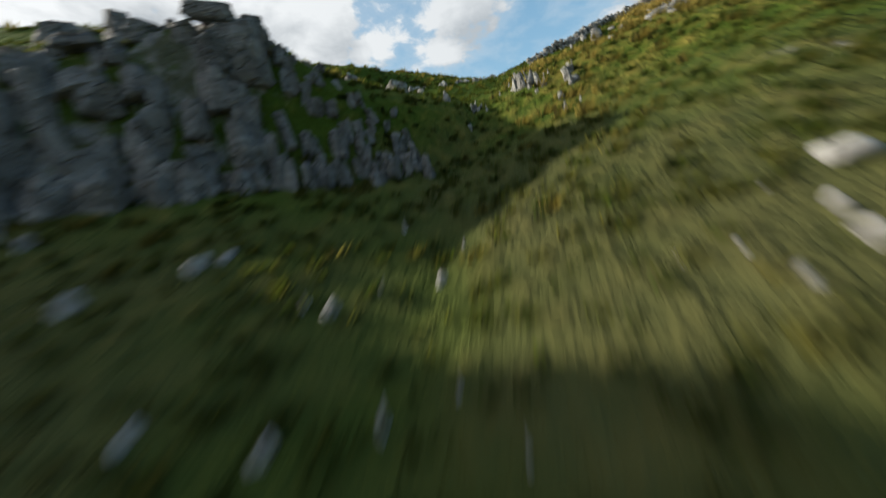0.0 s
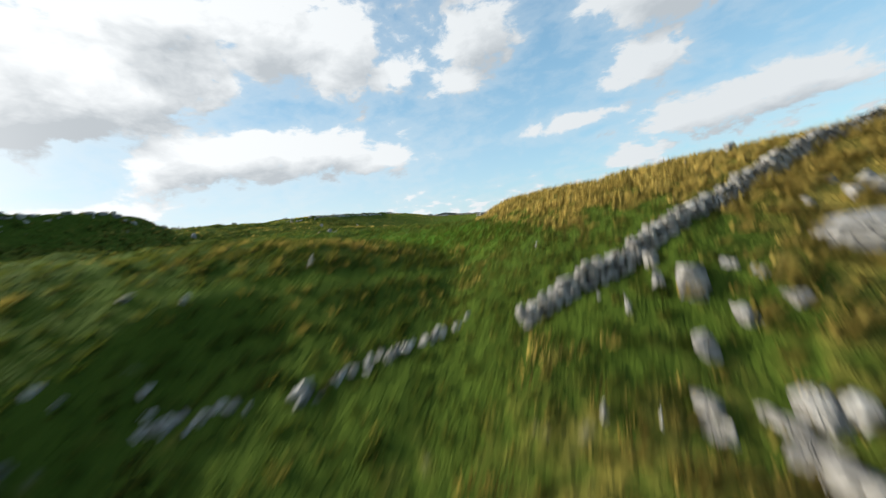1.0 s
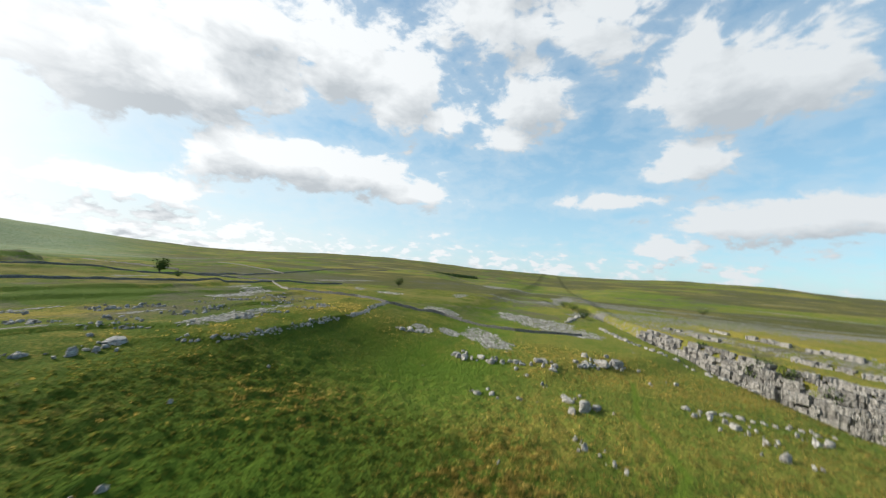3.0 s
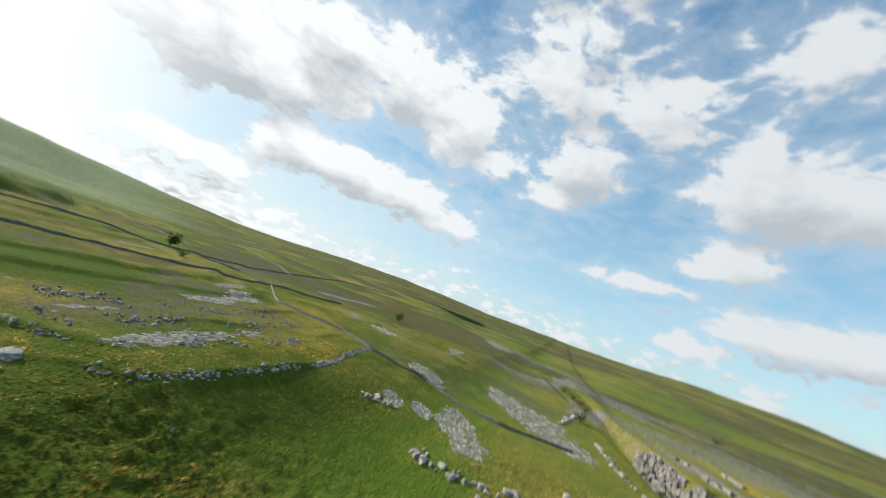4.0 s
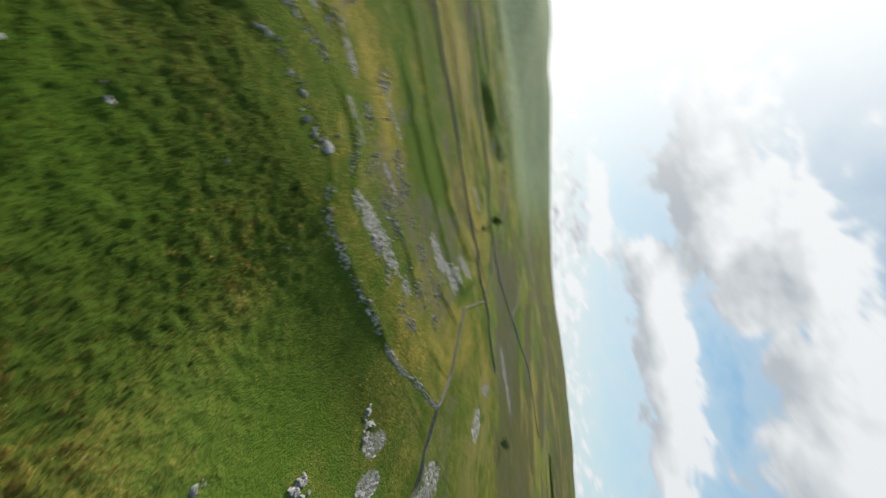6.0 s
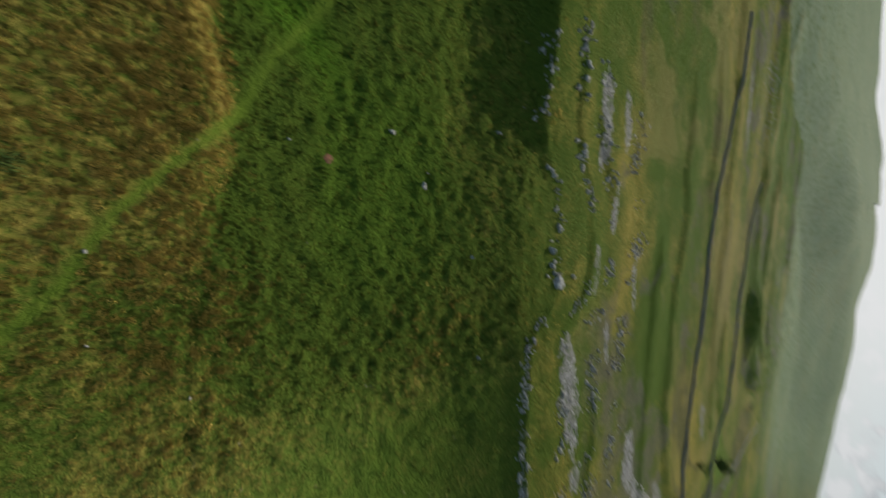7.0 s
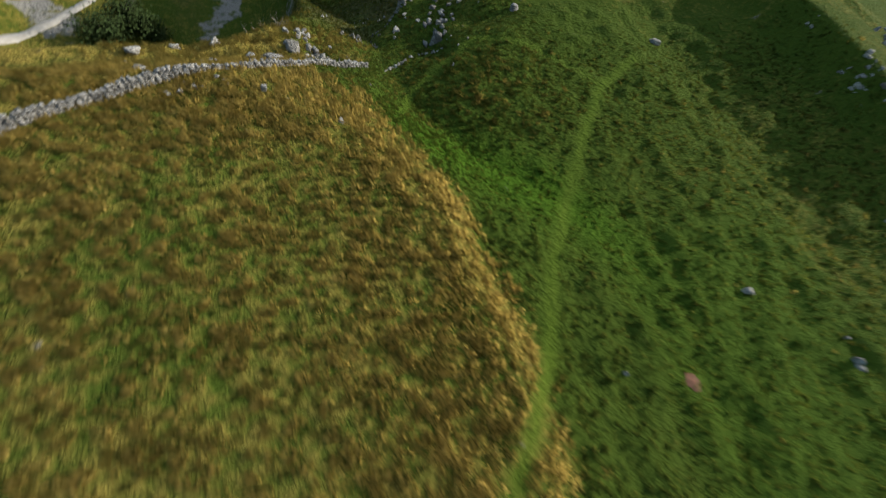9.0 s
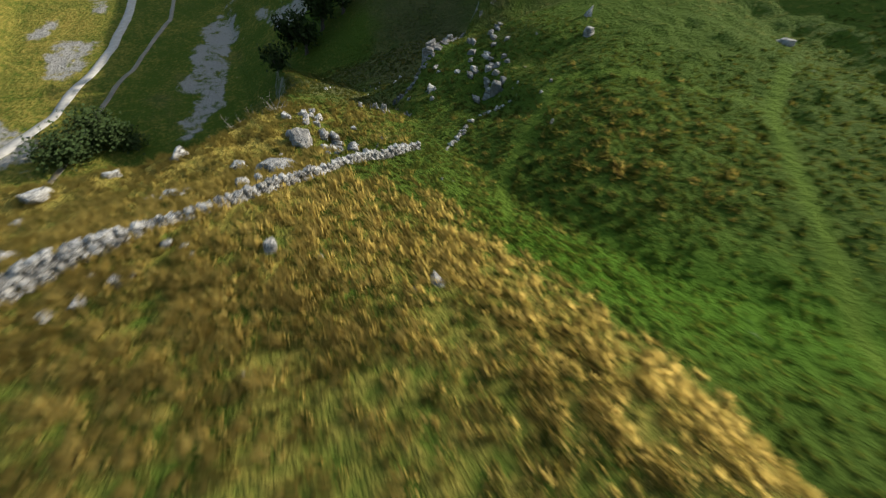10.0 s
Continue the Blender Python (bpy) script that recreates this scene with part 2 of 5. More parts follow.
def height(x, y):
    x, y = np.asarray(x, float), np.asarray(y, float)
    # meadow, rising to the west
    z = -0.9 + 0.0027 * np.clip(-x - 5, 0, 50) ** 2
    z = z + 2.6 * rise(0, 16, y - (150 + 0.9 * np.maximum(x - 5, 0))) * rise(-58, -42, x) * rise(60, 40, x)
    e = np.where(y < 230, scarp_x(y) - x, -90 + (scarp_x(y) - x + 90) * rise(360, 230, y))
    z = z - 1.0 * rise(104, 120, y) * rise(-8, -24, x)
    z = z - 2.3 * rise(88, 68, y) * rise(20, 40, y) * rise(-33, -45, x) * rise(1.0, -3.5, e)
    steep_rim = along(y, (50, 0.9), (72, 0.9), (82, 0.4), (108, 0.45), (119, 1.0), (195, 1.0), (215, 0.8), (240, 0.3))
    z = z + steep_rim * (2.4 * rise(-18, 1, e) + 0.9 * rise(-0.7, 0.9, e) * (0.6 + 0.4 * rough(x, y, 14, 2, 23))) + 0.6 * rise(0.5, 10, e) - 0.5 * rise(14, 48, e)
    z = z + terraces(x, y, e)
    z = z + (rise(-4.5, 0.6, e) - rise(2, 20, e) - 0.6 * rise(-13, -3, e) * rise(24, 2, e)) * (0.35 * rise(190, 120, y) + 1.3 * rise(82, 62, y)) * rise(20, 35, y)
    z = z + 0.8 * rise(112, 165, y) * rise(60, 30, x) + 0.010 * np.clip(y - 200, 0, 300)
    # the mound of dry grass, and the green hollow on its west side
    z = z + 1.15 * rise(-1.4, 2.6, x - mound_x(y)) * rise(100, 86, y)
    z = z - 0.55 * np.exp(-(((y - 62 - 0.75 * (-9 - x)) / 5.5) ** 2)) * rise(-30, -17, x) * rise(2, -5, x)
    z = z + 0.25 * np.exp(-(((x + 15) / 7) ** 2 + ((y - 51.5) / 5) ** 2))
    z = z - 1.3 * np.exp(-(((x + 11) / 4.5) ** 2 + ((y - 44) / 3.2) ** 2))
    trodden = 1 - np.exp(-((from_line(PATH, x, y) / 1.0) ** 2))
    z = z + trodden * (1 - 0.7 * rise(-1, 2, x - mound_x(y)) * rise(40, 52, y) * rise(100, 86, y)) * ((0.40 + 0.05 * rise(-12, -22, x)) * rough(x, y, 1.5, 2, 3) + (0.18 + 0.14 * rise(-12, -24, x)) * rough(x * 0.7, y, 3.3, 2, 4)) * rise(76, 48, np.hypot((x + 8) * 1.15, (y - 76) * 0.85))
    z = z + 0.35 * rough(x, y, 22, 3, 1) + 0.16 * rough(x, y, 5, 3, 2)
    z = z + 0.9 * rough(x, y, 90, 2, 21) * rise(120, 220, np.hypot(x, y - 70))
    # notch added in the west bank to let sun into the gully
    top = z - 3.0 * np.exp(-(((y - 23.6) / 2.6) ** 2)) * rise(-36, -30, x)
    # the brow above the valley and the shelf below it
    s = 52 + 0.12 * (x - 8) - y
    drop = (0.55 + 0.08 * rise(2, 6, x)) * np.clip(s, 0, 9) + 0.10 * np.clip(s - 9, 0, 6) + (0.42 + 0.38 * rise(3, 10, x)) * np.clip(s - 15 + 3.4 * rise(7, 13, x), 0, 70)
    brow = z - drop
    # the gully
    gx = along(y, (0, -4), (20, -5.4), (34, -5.8), (45, -4.4), (52, -5.2), (60, -9), (68, -17))
    gz = along(y, (-30, -37), (0, -24), (10, -19.6), (17, -16.3), (25, -13.2), (31, -11.2), (34, -9.2), (40, -6.6), (43, -5.1), (46, -4.3), (50, -3.5), (60, -2.0), (68, -1.2), (76, 3), (95, 80))
    d = x - gx
    right = soft_min(brow, gz + 0.25 * np.maximum(d, 0) + 0.25 * rough(x, y, 3, 3, 7), 1.2)
    right = right - 0.3 * np.clip(28 - y, 0, 45) * rise(1.5, 5.5, x)
    steep = along(y, (28, 0.15), (33, 0.24), (37, 0.38), (50, 0.38), (60, 0.25))
    # a gentle bench beside the gully bed, a rocky step, then the bank
    bench = steep * np.maximum(-d, 0)
    benched = 0.17 * np.clip(-d, 0, 7) + 1.7 * rise(6.4, 8.4, -d) + 0.36 * np.maximum(-d - 7.4, 0)
    bench = bench + (benched - bench) * rise(33, 37, y) * rise(48, 43, y)
    left = soft_min(top, gz + bench + 0.25 * rough(x, y, 3, 3, 7), 1.2)
    bank = crag_top(x, y) + 0.25 * rough(x, y, 3, 3, 7)
    front = gz + along(y, (14, 0.34), (25, 0.32), (29, 0.22), (33, 0.16)) * np.maximum(-d, 0) + 0.25 * rough(x, y, 3, 3, 7)
    south = front + (np.maximum(bank, front) - front) * rise(0.9, -0.6, crag_q(x, y))
    south = soft_min(top, south, 1.2)
    left = south + (left - south) * rise(34, 38.5, y)
    z = np.where(d > 0, right, left)
    # the deep valley to the south
    floor = -36 + 0.55 * np.maximum(x - 50, 0) + (0.62 + 0.18 * rise(8, -6, y)) * np.maximum(9 - x, 0) + 1.5 * rough(x, y, 16, 4, 31)
    floor = np.minimum(floor, 6 + 0.02 * np.abs(x))
    z = np.where(y < 45, np.maximum(z, floor - 40 * rise(28, 45, y) - 60 * rise(-90, -150, x)), z)
    z = np.where(y < -160, np.maximum(z, np.minimum(-36 + 0.35 * (-160 - y), 12)), z)
    # the gorge to the north-east: a grass slope on the near side, a cliff on the far one
    way, side = from_gorge(x, y)
    deep = along(way, (0, 0), (110, 7), (180, 20), (300, 26), (480, 30)) * rise(1500, 400, way)
    cut = rise(-along(way, (0, 25), (170, 30), (240, 52), (300, 95), (400, 125)), -9, side) * (1 - sum(part_ * rise(at - 1.2, at + 1.6, side + wander(x, y, k)) for k, (at, part_) in enumerate(SCARS)))
    z = z - deep * cut + rise(20, 120, side) * rise(60, 260, way) * 6 * rise(700, 300, np.abs(side))
    # the far moors: a plateau that ends at a ridge, a hidden dale behind it in the west, and long hills beyond
    far = np.hypot(x, y - 70)
    turn = np.degrees(np.arctan2(-x, y - 70))
    brink = along(turn, (-180, 700), (-60, 900), (-10, 1000), (20, 1050), (50, 1200), (66, 1150), (76, 1050), (84, 900), (90, 720), (96, 540), (102, 440), (112, 400), (140, 450), (180, 700))
    west = along(turn, (-180, 0.2), (-90, 0), (25, 0), (50, 0.55), (66, 1), (115, 1), (150, 0.5), (180, 0.2))
    moor = sum(along((turn + v + 180) % 360 - 180, *MOOR) for v in (-5, -3, -1, 1, 3, 5)) / 6
    climb = rise(650, 2300, far) * (1 - west) + rise(1.25, 2.6, far / brink) * west
    z = z - 62 * west * rise(1.0, 1.22, far / brink) * (1 - 0.6 * climb)
    z = z + np.tan(np.radians(moor)) * far * climb * (1 + 0.14 * rough(x, y, 420, 3, 51)) * 0.95
    # a nearer dark shoulder in the north, and one in the north-east
    z = z + 17 * rise(420, 820, far) * rise(1150, 850, far) * rise(10, 20, turn) * rise(56, 42, turn)
    z = z + 9 * rise(520, 900, far) * rise(1250, 950, far) * rise(-4, -10, turn) * rise(-50, -34, turn)
    z = z + 5 * rough(x, y, 260, 3, 55) * rise(260, 600, far)
    return z


# ---- materials ----
def material(name, build):
    m = bpy.data.materials.new(name)
    m.use_nodes = True
    n = Nodes(m.node_tree)
    shader = n.tree.nodes.new("ShaderNodeBsdfPrincipled")
    out = n.tree.nodes.new("ShaderNodeOutputMaterial")
    n.tree.links.new(shader.outputs[0], out.inputs[0])
    build(n, shader.inputs)
    return m


def bumped(n, height_socket, strength, distance):
    b = n.tree.nodes.new("ShaderNodeBump")
    b.inputs["Strength"].default_value, b.inputs["Distance"].default_value = strength, distance
    n.put(b.inputs["Height"], height_socket)
    return b.outputs[0]


def spot(n):
    return n.add("ShaderNodeNewGeometry", out=0)


def attr(n, name):
    a = n.tree.nodes.new("ShaderNodeAttribute")
    a.attribute_name = name
    return a.outputs["Fac"]


def turf(n, s):
    at = spot(n)
    dry, lush, worn, bare, scree, heath_and_shade = (attr(n, k) for k in ("dry", "lush", "worn", "bare", "scree", "heath_and_shade"))
    tuft = n.noise(at, 1.7, 3, 0.6)
    fine = n.noise(at, 7.0, 4, 0.65)
    patch = n.noise(at, 0.11, 4, 0.6)
    mid = n.noise(at, 0.45, 3, 0.55)
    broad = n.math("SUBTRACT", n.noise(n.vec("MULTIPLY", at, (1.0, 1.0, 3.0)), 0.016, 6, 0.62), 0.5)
    heath_and_shade = n.math("ADD", heath_and_shade, n.math("MULTIPLY", broad, 1.3))
    dry = n.math("ADD", dry, n.math("MULTIPLY", broad, 0.5))
    green = n.mix(fine, (0.032, 0.056, 0.008), (0.074, 0.114, 0.016))
    # paler green for backlit meadow and sunlit far fields, light put into the colour
    green = n.mix(n.math("MULTIPLY", attr(n, "sunlit_turf"), 0.85), green, n.mix(fine, (0.090, 0.132, 0.022), (0.160, 0.215, 0.044)))
    straw = n.mix(fine, (0.165, 0.125, 0.025), (0.36, 0.28, 0.07))
    bright = n.mix(fine, (0.033, 0.090, 0.006), (0.070, 0.150, 0.011))
    amount = n.math("ADD", n.math("ADD", dry, n.math("MULTIPLY", n.math("SUBTRACT", patch, 0.5), 0.9)), n.math("ADD", n.math("MULTIPLY", n.math("SUBTRACT", tuft, 0.5), 1.6), n.math("MULTIPLY", n.math("SUBTRACT", mid, 0.5), 0.6)))
    c = n.mix(n.span(amount, 0.15, 1.2), green, straw)
    c = n.mix(n.math("MULTIPLY", lush, n.span(amount, 0.75, 0.25), clamp=True), c, bright)
    # heath, with cloud shade on the far hills put in as dark turf
    c = n.mix(n.math("MULTIPLY", n.span(n.math("ADD", heath_and_shade, n.math("MULTIPLY", n.math("SUBTRACT", patch, 0.5), 0.6)), 0.35, 0.65), 0.85), c, n.mix(mid, (0.046, 0.050, 0.019), (0.095, 0.093, 0.040)))
    # old terraces along the hillsides, far off: scarp shadow edges painted as dark lines
    beds = n.noise(n.vec("MULTIPLY", n.vec("ADD", at, n.vec("MULTIPLY", n.noise(at, 0.02, 3, 0.6, out=1), (0, 0, 12))), (0.006, 0.006, 0.16)), 1.0, 5, 0.62)
    ledge = n.math("MULTIPLY", n.span(beds, 0.53, 0.57), n.span(beds, 0.66, 0.60))
    c = n.mix(n.math("MULTIPLY", n.math("MULTIPLY", ledge, attr(n, "outby")), n.span(patch, 0.3, 0.6)), c, n.mix(tuft, (0.045, 0.046, 0.024), (0.13, 0.125, 0.095)))
    c = n.mix(n.math("MULTIPLY", n.math("MULTIPLY", n.span(beds, 0.47, 0.38), attr(n, "outby")), 0.6), c, n.mix(fine, (0.15, 0.125, 0.04), (0.24, 0.20, 0.075)))
    c = n.mix(n.math("MULTIPLY", worn, 0.9), c, n.mix(tuft, (0.060, 0.104, 0.010), (0.100, 0.146, 0.020)))
    cracks = n.tree.nodes.new("ShaderNodeTexVoronoi")
    cracks.feature = "DISTANCE_TO_EDGE"
    cracks.inputs["Scale"].default_value = 1.5
    n.put(cracks.inputs["Vector"], n.vec("MULTIPLY", n.vec("ADD", at, n.vec("MULTIPLY", n.noise(at, 0.8, 3, 0.6, out=1), (1.6, 1.6, 0))), (1, 0.22, 0.2)))
    stone = n.mix(n.noise(at, 2.6, 5, 0.7), (0.11, 0.107, 0.100), (0.31, 0.30, 0.282))
    stone = n.mix(n.math("MULTIPLY", n.span(cracks.outputs[0], 0.12, 0.0), 0.8), stone, (0.06, 0.068, 0.028))
    rocky = n.span(n.math("ADD", bare, n.math("ADD", n.math("MULTIPLY", n.math("SUBTRACT", mid, 0.5), 1.9), n.math("MULTIPLY", n.math("SUBTRACT", tuft, 0.5), 0.9))), 0.45, 0.68)
    c = n.mix(rocky, c, stone)
    c = n.mix(n.span(n.math("ADD", scree, n.math("MULTIPLY", n.math("SUBTRACT", n.noise(at, 0.35, 6, 0.7), 0.5), 1.7)), 0.45, 0.7), c, n.mix(fine, (0.15, 0.145, 0.133), (0.34, 0.33, 0.31)))
    # paler with distance in the west: haze put into the turf colour
    c = n.mix(n.math("MULTIPLY", attr(n, "dale_haze"), n.span(patch, 0.2, 0.6)), c, n.mix(n.noise(at, 0.006, 4, 0.6), (0.11, 0.165, 0.10), (0.23, 0.27, 0.17)))
    n.put(s["Base Color"], c)
    s["Roughness"].default_value = 0.95
    s["Specular IOR Level"].default_value = 0.03
    n.put(s["Normal"], bumped(n, n.math("ADD", n.math("ADD", tuft, n.math("MULTIPLY", mid, 0.8)), n.math("MULTIPLY", fine, 0.3)), 1.0, 0.55))


def limestone(light, dark, moss=0.35):
    def build(n, s):
        at = spot(n)
        info = n.add("ShaderNodeObjectInfo", out=5)
        a = n.noise(at, 1.3, 6, 0.65)
        b = n.noise(at, 9.0, 5, 0.7)
        stretched = n.vec("MULTIPLY", at, (0.6, 0.6, 5.0))
        beds = n.noise(stretched, 1.6, 4, 0.6)
        c = n.mix(n.span(a, 0.3, 0.7), dark, light)
        c = n.mix(n.span(b, 0.55, 0.75), c, (light[0] * 1.25, light[1] * 1.25, light[2] * 1.22))
        c = n.mix(n.math("MULTIPLY", n.span(beds, 0.52, 0.40), 0.6), c, (0.075, 0.072, 0.066))
        c = n.mix(n.math("MULTIPLY", n.span(n.noise(at, 3.1, 4, 0.6), 0.60, 0.72), moss), c, (0.10, 0.105, 0.035))
        c = n.mix(n.math("MULTIPLY", info, 0.3), c, (0.30, 0.28, 0.25))
        joints = n.tree.nodes.new("ShaderNodeTexVoronoi")
        joints.feature = "DISTANCE_TO_EDGE"
        joints.inputs["Scale"].default_value = 1.7
        n.put(joints.inputs["Vector"], n.vec("ADD", n.vec("MULTIPLY", at, (1.2, 1.2, 0.8)), n.vec("MULTIPLY", n.noise(at, 2.0, 3, 0.6, out=1), (0.7, 0.7, 0.7))))
        split = n.span(joints.outputs[0], 0.0, 0.09)
        c = n.mix(n.math("MULTIPLY", n.math("SUBTRACT", 1.0, split), 0.4), c, (0.05, 0.05, 0.045))
        n.put(s["Base Color"], c)
        n.put(s["Roughness"], n.math("ADD", n.math("MULTIPLY", b, 0.15), 0.78))
        s["Specular IOR Level"].default_value = 0.3
        n.put(s["Normal"], bumped(n, n.math("ADD", n.math("ADD", a, n.math("MULTIPLY", b, 0.5)), n.math("ADD", n.math("MULTIPLY", beds, 0.7), n.math("MULTIPLY", split, 0.5))), 0.95, 0.16))
    return build


def blades(name, low, high):
    """Grass blades: thin, let some light through, and shaded like the soft tussock that they make up."""
    def build(n, s):
        each = n.tree.nodes.new("ShaderNodeNewGeometry").outputs["Random Per Island"]
        dry, tip, tone = attr(n, "dry"), attr(n, "tip"), attr(n, "tone")
        tone = n.math("ADD", n.math("MULTIPLY", tone, 0.75), n.math("MULTIPLY", each, 0.25))
        green = n.mix(tone, (0.036, 0.062, 0.008), (0.098, 0.150, 0.020))
        green = n.mix(n.math("MULTIPLY", attr(n, "lush"), 0.9, clamp=True), green, n.mix(tone, (0.032, 0.086, 0.006), (0.076, 0.162, 0.012)))
        c = n.mix(dry, green, n.mix(tone, low, high))
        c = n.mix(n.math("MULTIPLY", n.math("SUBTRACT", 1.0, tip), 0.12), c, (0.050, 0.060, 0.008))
        n.put(s["Base Color"], c)
        s["Roughness"].default_value = 0.8
        s["Specular IOR Level"].default_value = 0.06
        dome = n.tree.nodes.new("ShaderNodeAttribute")
        dome.attribute_name = "dome"
        n.put(s["Normal"], n.vec("NORMALIZE", dome.outputs["Vector"]))
        through_light = n.tree.nodes.new("ShaderNodeBsdfTranslucent")
        n.put(through_light.inputs[0], c)
        both = n.tree.nodes.new("ShaderNodeMixShader")
        both.inputs[0].default_value = 0.5
        shader = next(k for k in n.tree.nodes if k.type == "BSDF_PRINCIPLED")
        out = next(k for k in n.tree.nodes if k.type == "OUTPUT_MATERIAL")
        n.tree.links.new(shader.outputs[0], both.inputs[1])
        n.tree.links.new(through_light.outputs[0], both.inputs[2])
        n.tree.links.new(both.outputs[0], out.inputs[0])
    return material(name, build)


def plain(base, other, scale=3.0, rough_=0.9, bump=0.3, shine=0.3):
    def build(n, s):
        at = spot(n)
        a = n.noise(at, scale, 5, 0.65)
        n.put(s["Base Color"], n.mix(n.span(a, 0.3, 0.7), base, other))
        s["Roughness"].default_value = rough_
        s["Specular IOR Level"].default_value = shine
        n.put(s["Normal"], bumped(n, a, bump, 0.1))
    return build


TURF = material("turf", turf)
STONE = material("limestone", limestone((0.42, 0.41, 0.39), (0.20, 0.195, 0.185)))
PALE = material("pale_limestone", limestone((0.54, 0.53, 0.50), (0.28, 0.272, 0.255), 0.2))
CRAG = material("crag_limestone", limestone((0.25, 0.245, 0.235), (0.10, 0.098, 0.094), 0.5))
GRASS = blades("grass_blades", (0.25, 0.180, 0.036), (0.90, 0.655, 0.190))
SOIL = material("red_soil", plain((0.17, 0.075, 0.045), (0.10, 0.05, 0.03)))
GRAVEL = material("gravel", plain((0.42, 0.40, 0.37), (0.30, 0.285, 0.26), 1.5))
WATER = material("stream_bed", plain((0.20, 0.17, 0.13), (0.11, 0.10, 0.08), 0.6, 0.5))
BARK = material("bark", plain((0.08, 0.07, 0.06), (0.045, 0.04, 0.034), 6))
TWIG = material("pale_twigs", plain((0.30, 0.27, 0.22), (0.18, 0.16, 0.13), 5))
LEAF = material("leaves", plain((0.035, 0.060, 0.014), (0.070, 0.100, 0.026), 1.2, shine=0.05))
DARKLEAF = material("needles", plain((0.026, 0.044, 0.016), (0.045, 0.068, 0.024), 0.6, shine=0.04))


# ---- making meshes ----
def mesh_object(name, verts, faces, mat, parent=None, smooth=False):
    me = bpy.data.meshes.new(name)
    me.from_pydata([tuple(v) for v in verts] if not isinstance(verts, list) else verts, [], faces)
    me.materials.append(mat)
    if smooth:
        me.polygons.foreach_set("use_smooth", [True] * len(me.polygons))
    me.update()
    ob = new(name, me)
    if parent is not None:
        ob.parent = parent
    return ob


def fast_mesh(name, verts, quads, mat, smooth=False):
    """A mesh from arrays: verts n x 3, faces m x 3 or m x 4."""
    verts, quads = np.asarray(verts, np.float32), np.asarray(quads, np.int32)
    me = bpy.data.meshes.new(name)
    me.vertices.add(len(verts))
    me.vertices.foreach_set("co", verts.ravel())
    k = quads.shape[1]
    me.loops.add(quads.size)
    me.loops.foreach_set("vertex_index", quads.ravel())
    me.polygons.add(len(quads))
    me.polygons.foreach_set("loop_start", np.arange(0, quads.size, k, dtype=np.int32))
    me.polygons.foreach_set("loop_total", np.full(len(quads), k, np.int32))
    if smooth:
        me.polygons.foreach_set("use_smooth", np.ones(len(quads), bool))
    me.materials.append(mat)
    me.update(calc_edges=True)
    me.validate()
    return me


def give(me, name, values):
    a = me.attributes.new(name, "FLOAT", "POINT")
    a.data.foreach_set("value", np.asarray(values, np.float32))


def steps(lo, hi, step, far, ratio_down, ratio_up):
    """Grid lines, even between lo and hi and ever wider beyond, faster still past a kilometre."""
    def beyond(ratio):
        at, d = 0.0, step
        while at < far:
            d *= ratio if at < 900 else 1.06
            at += d
            yield at
    return np.array([lo - v for v in beyond(ratio_down)][::-1] + list(np.arange(lo, hi + step / 2, step)) + [hi + v for v in beyond(ratio_up)])


# ---- what grows where ----
# bare limestone pavement: middle, half length and half width, turn of the long side from +y
PAVED = [(-72, 137, 19, 4.2, 8), (-37, 180, 5.5, 3.5, 30), (-29, 187, 6, 3.5, 30), (-15, 184, 24, 7, 28), (-45, 228, 12, 8, 40), (-122, 196, 17, 8, 20), (-1, 249, 46, 11, 37), (-98, 285, 11, 7, 60), (-83, 72, 12, 2.4, 5), (-96, 68, 8, 2.0, 5), (-94, 89, 9, 1.8, 0), (-112, 107, 10, 2.2, 0), (-92, 125, 8, 2.2, 5), (-113, 172, 13, 4, 10), (-190, 380, 42, 8, -14), (14, 450, 60, 10, -12), (-70, 560, 60, 14, 20), (-264, 38, 20, 5, 5), (-217, 199, 14, 5, 5), (-150, 210, 18, 4, 30), (30, 330, 50, 5, -16), (-60, 330, 20, 5, 10), (-130, 300, 14, 6, 30), (-84, 106, 10, 2, 0)]


def paved(x, y):
    best = np.zeros(np.shape(x))
    ragged = 0.95 * rough(x, y, 15, 5, 71)
    for cx, cy, long, wide, turn in PAVED:
        c, s = math.cos(radians(turn)), math.sin(radians(turn))
        u, v = (x - cx) * c + (y - cy) * s, -(x - cx) * s + (y - cy) * c
        best = np.maximum(best, rise(1.15, 0.75, np.hypot(u / wide, v / long) + ragged))
    return best


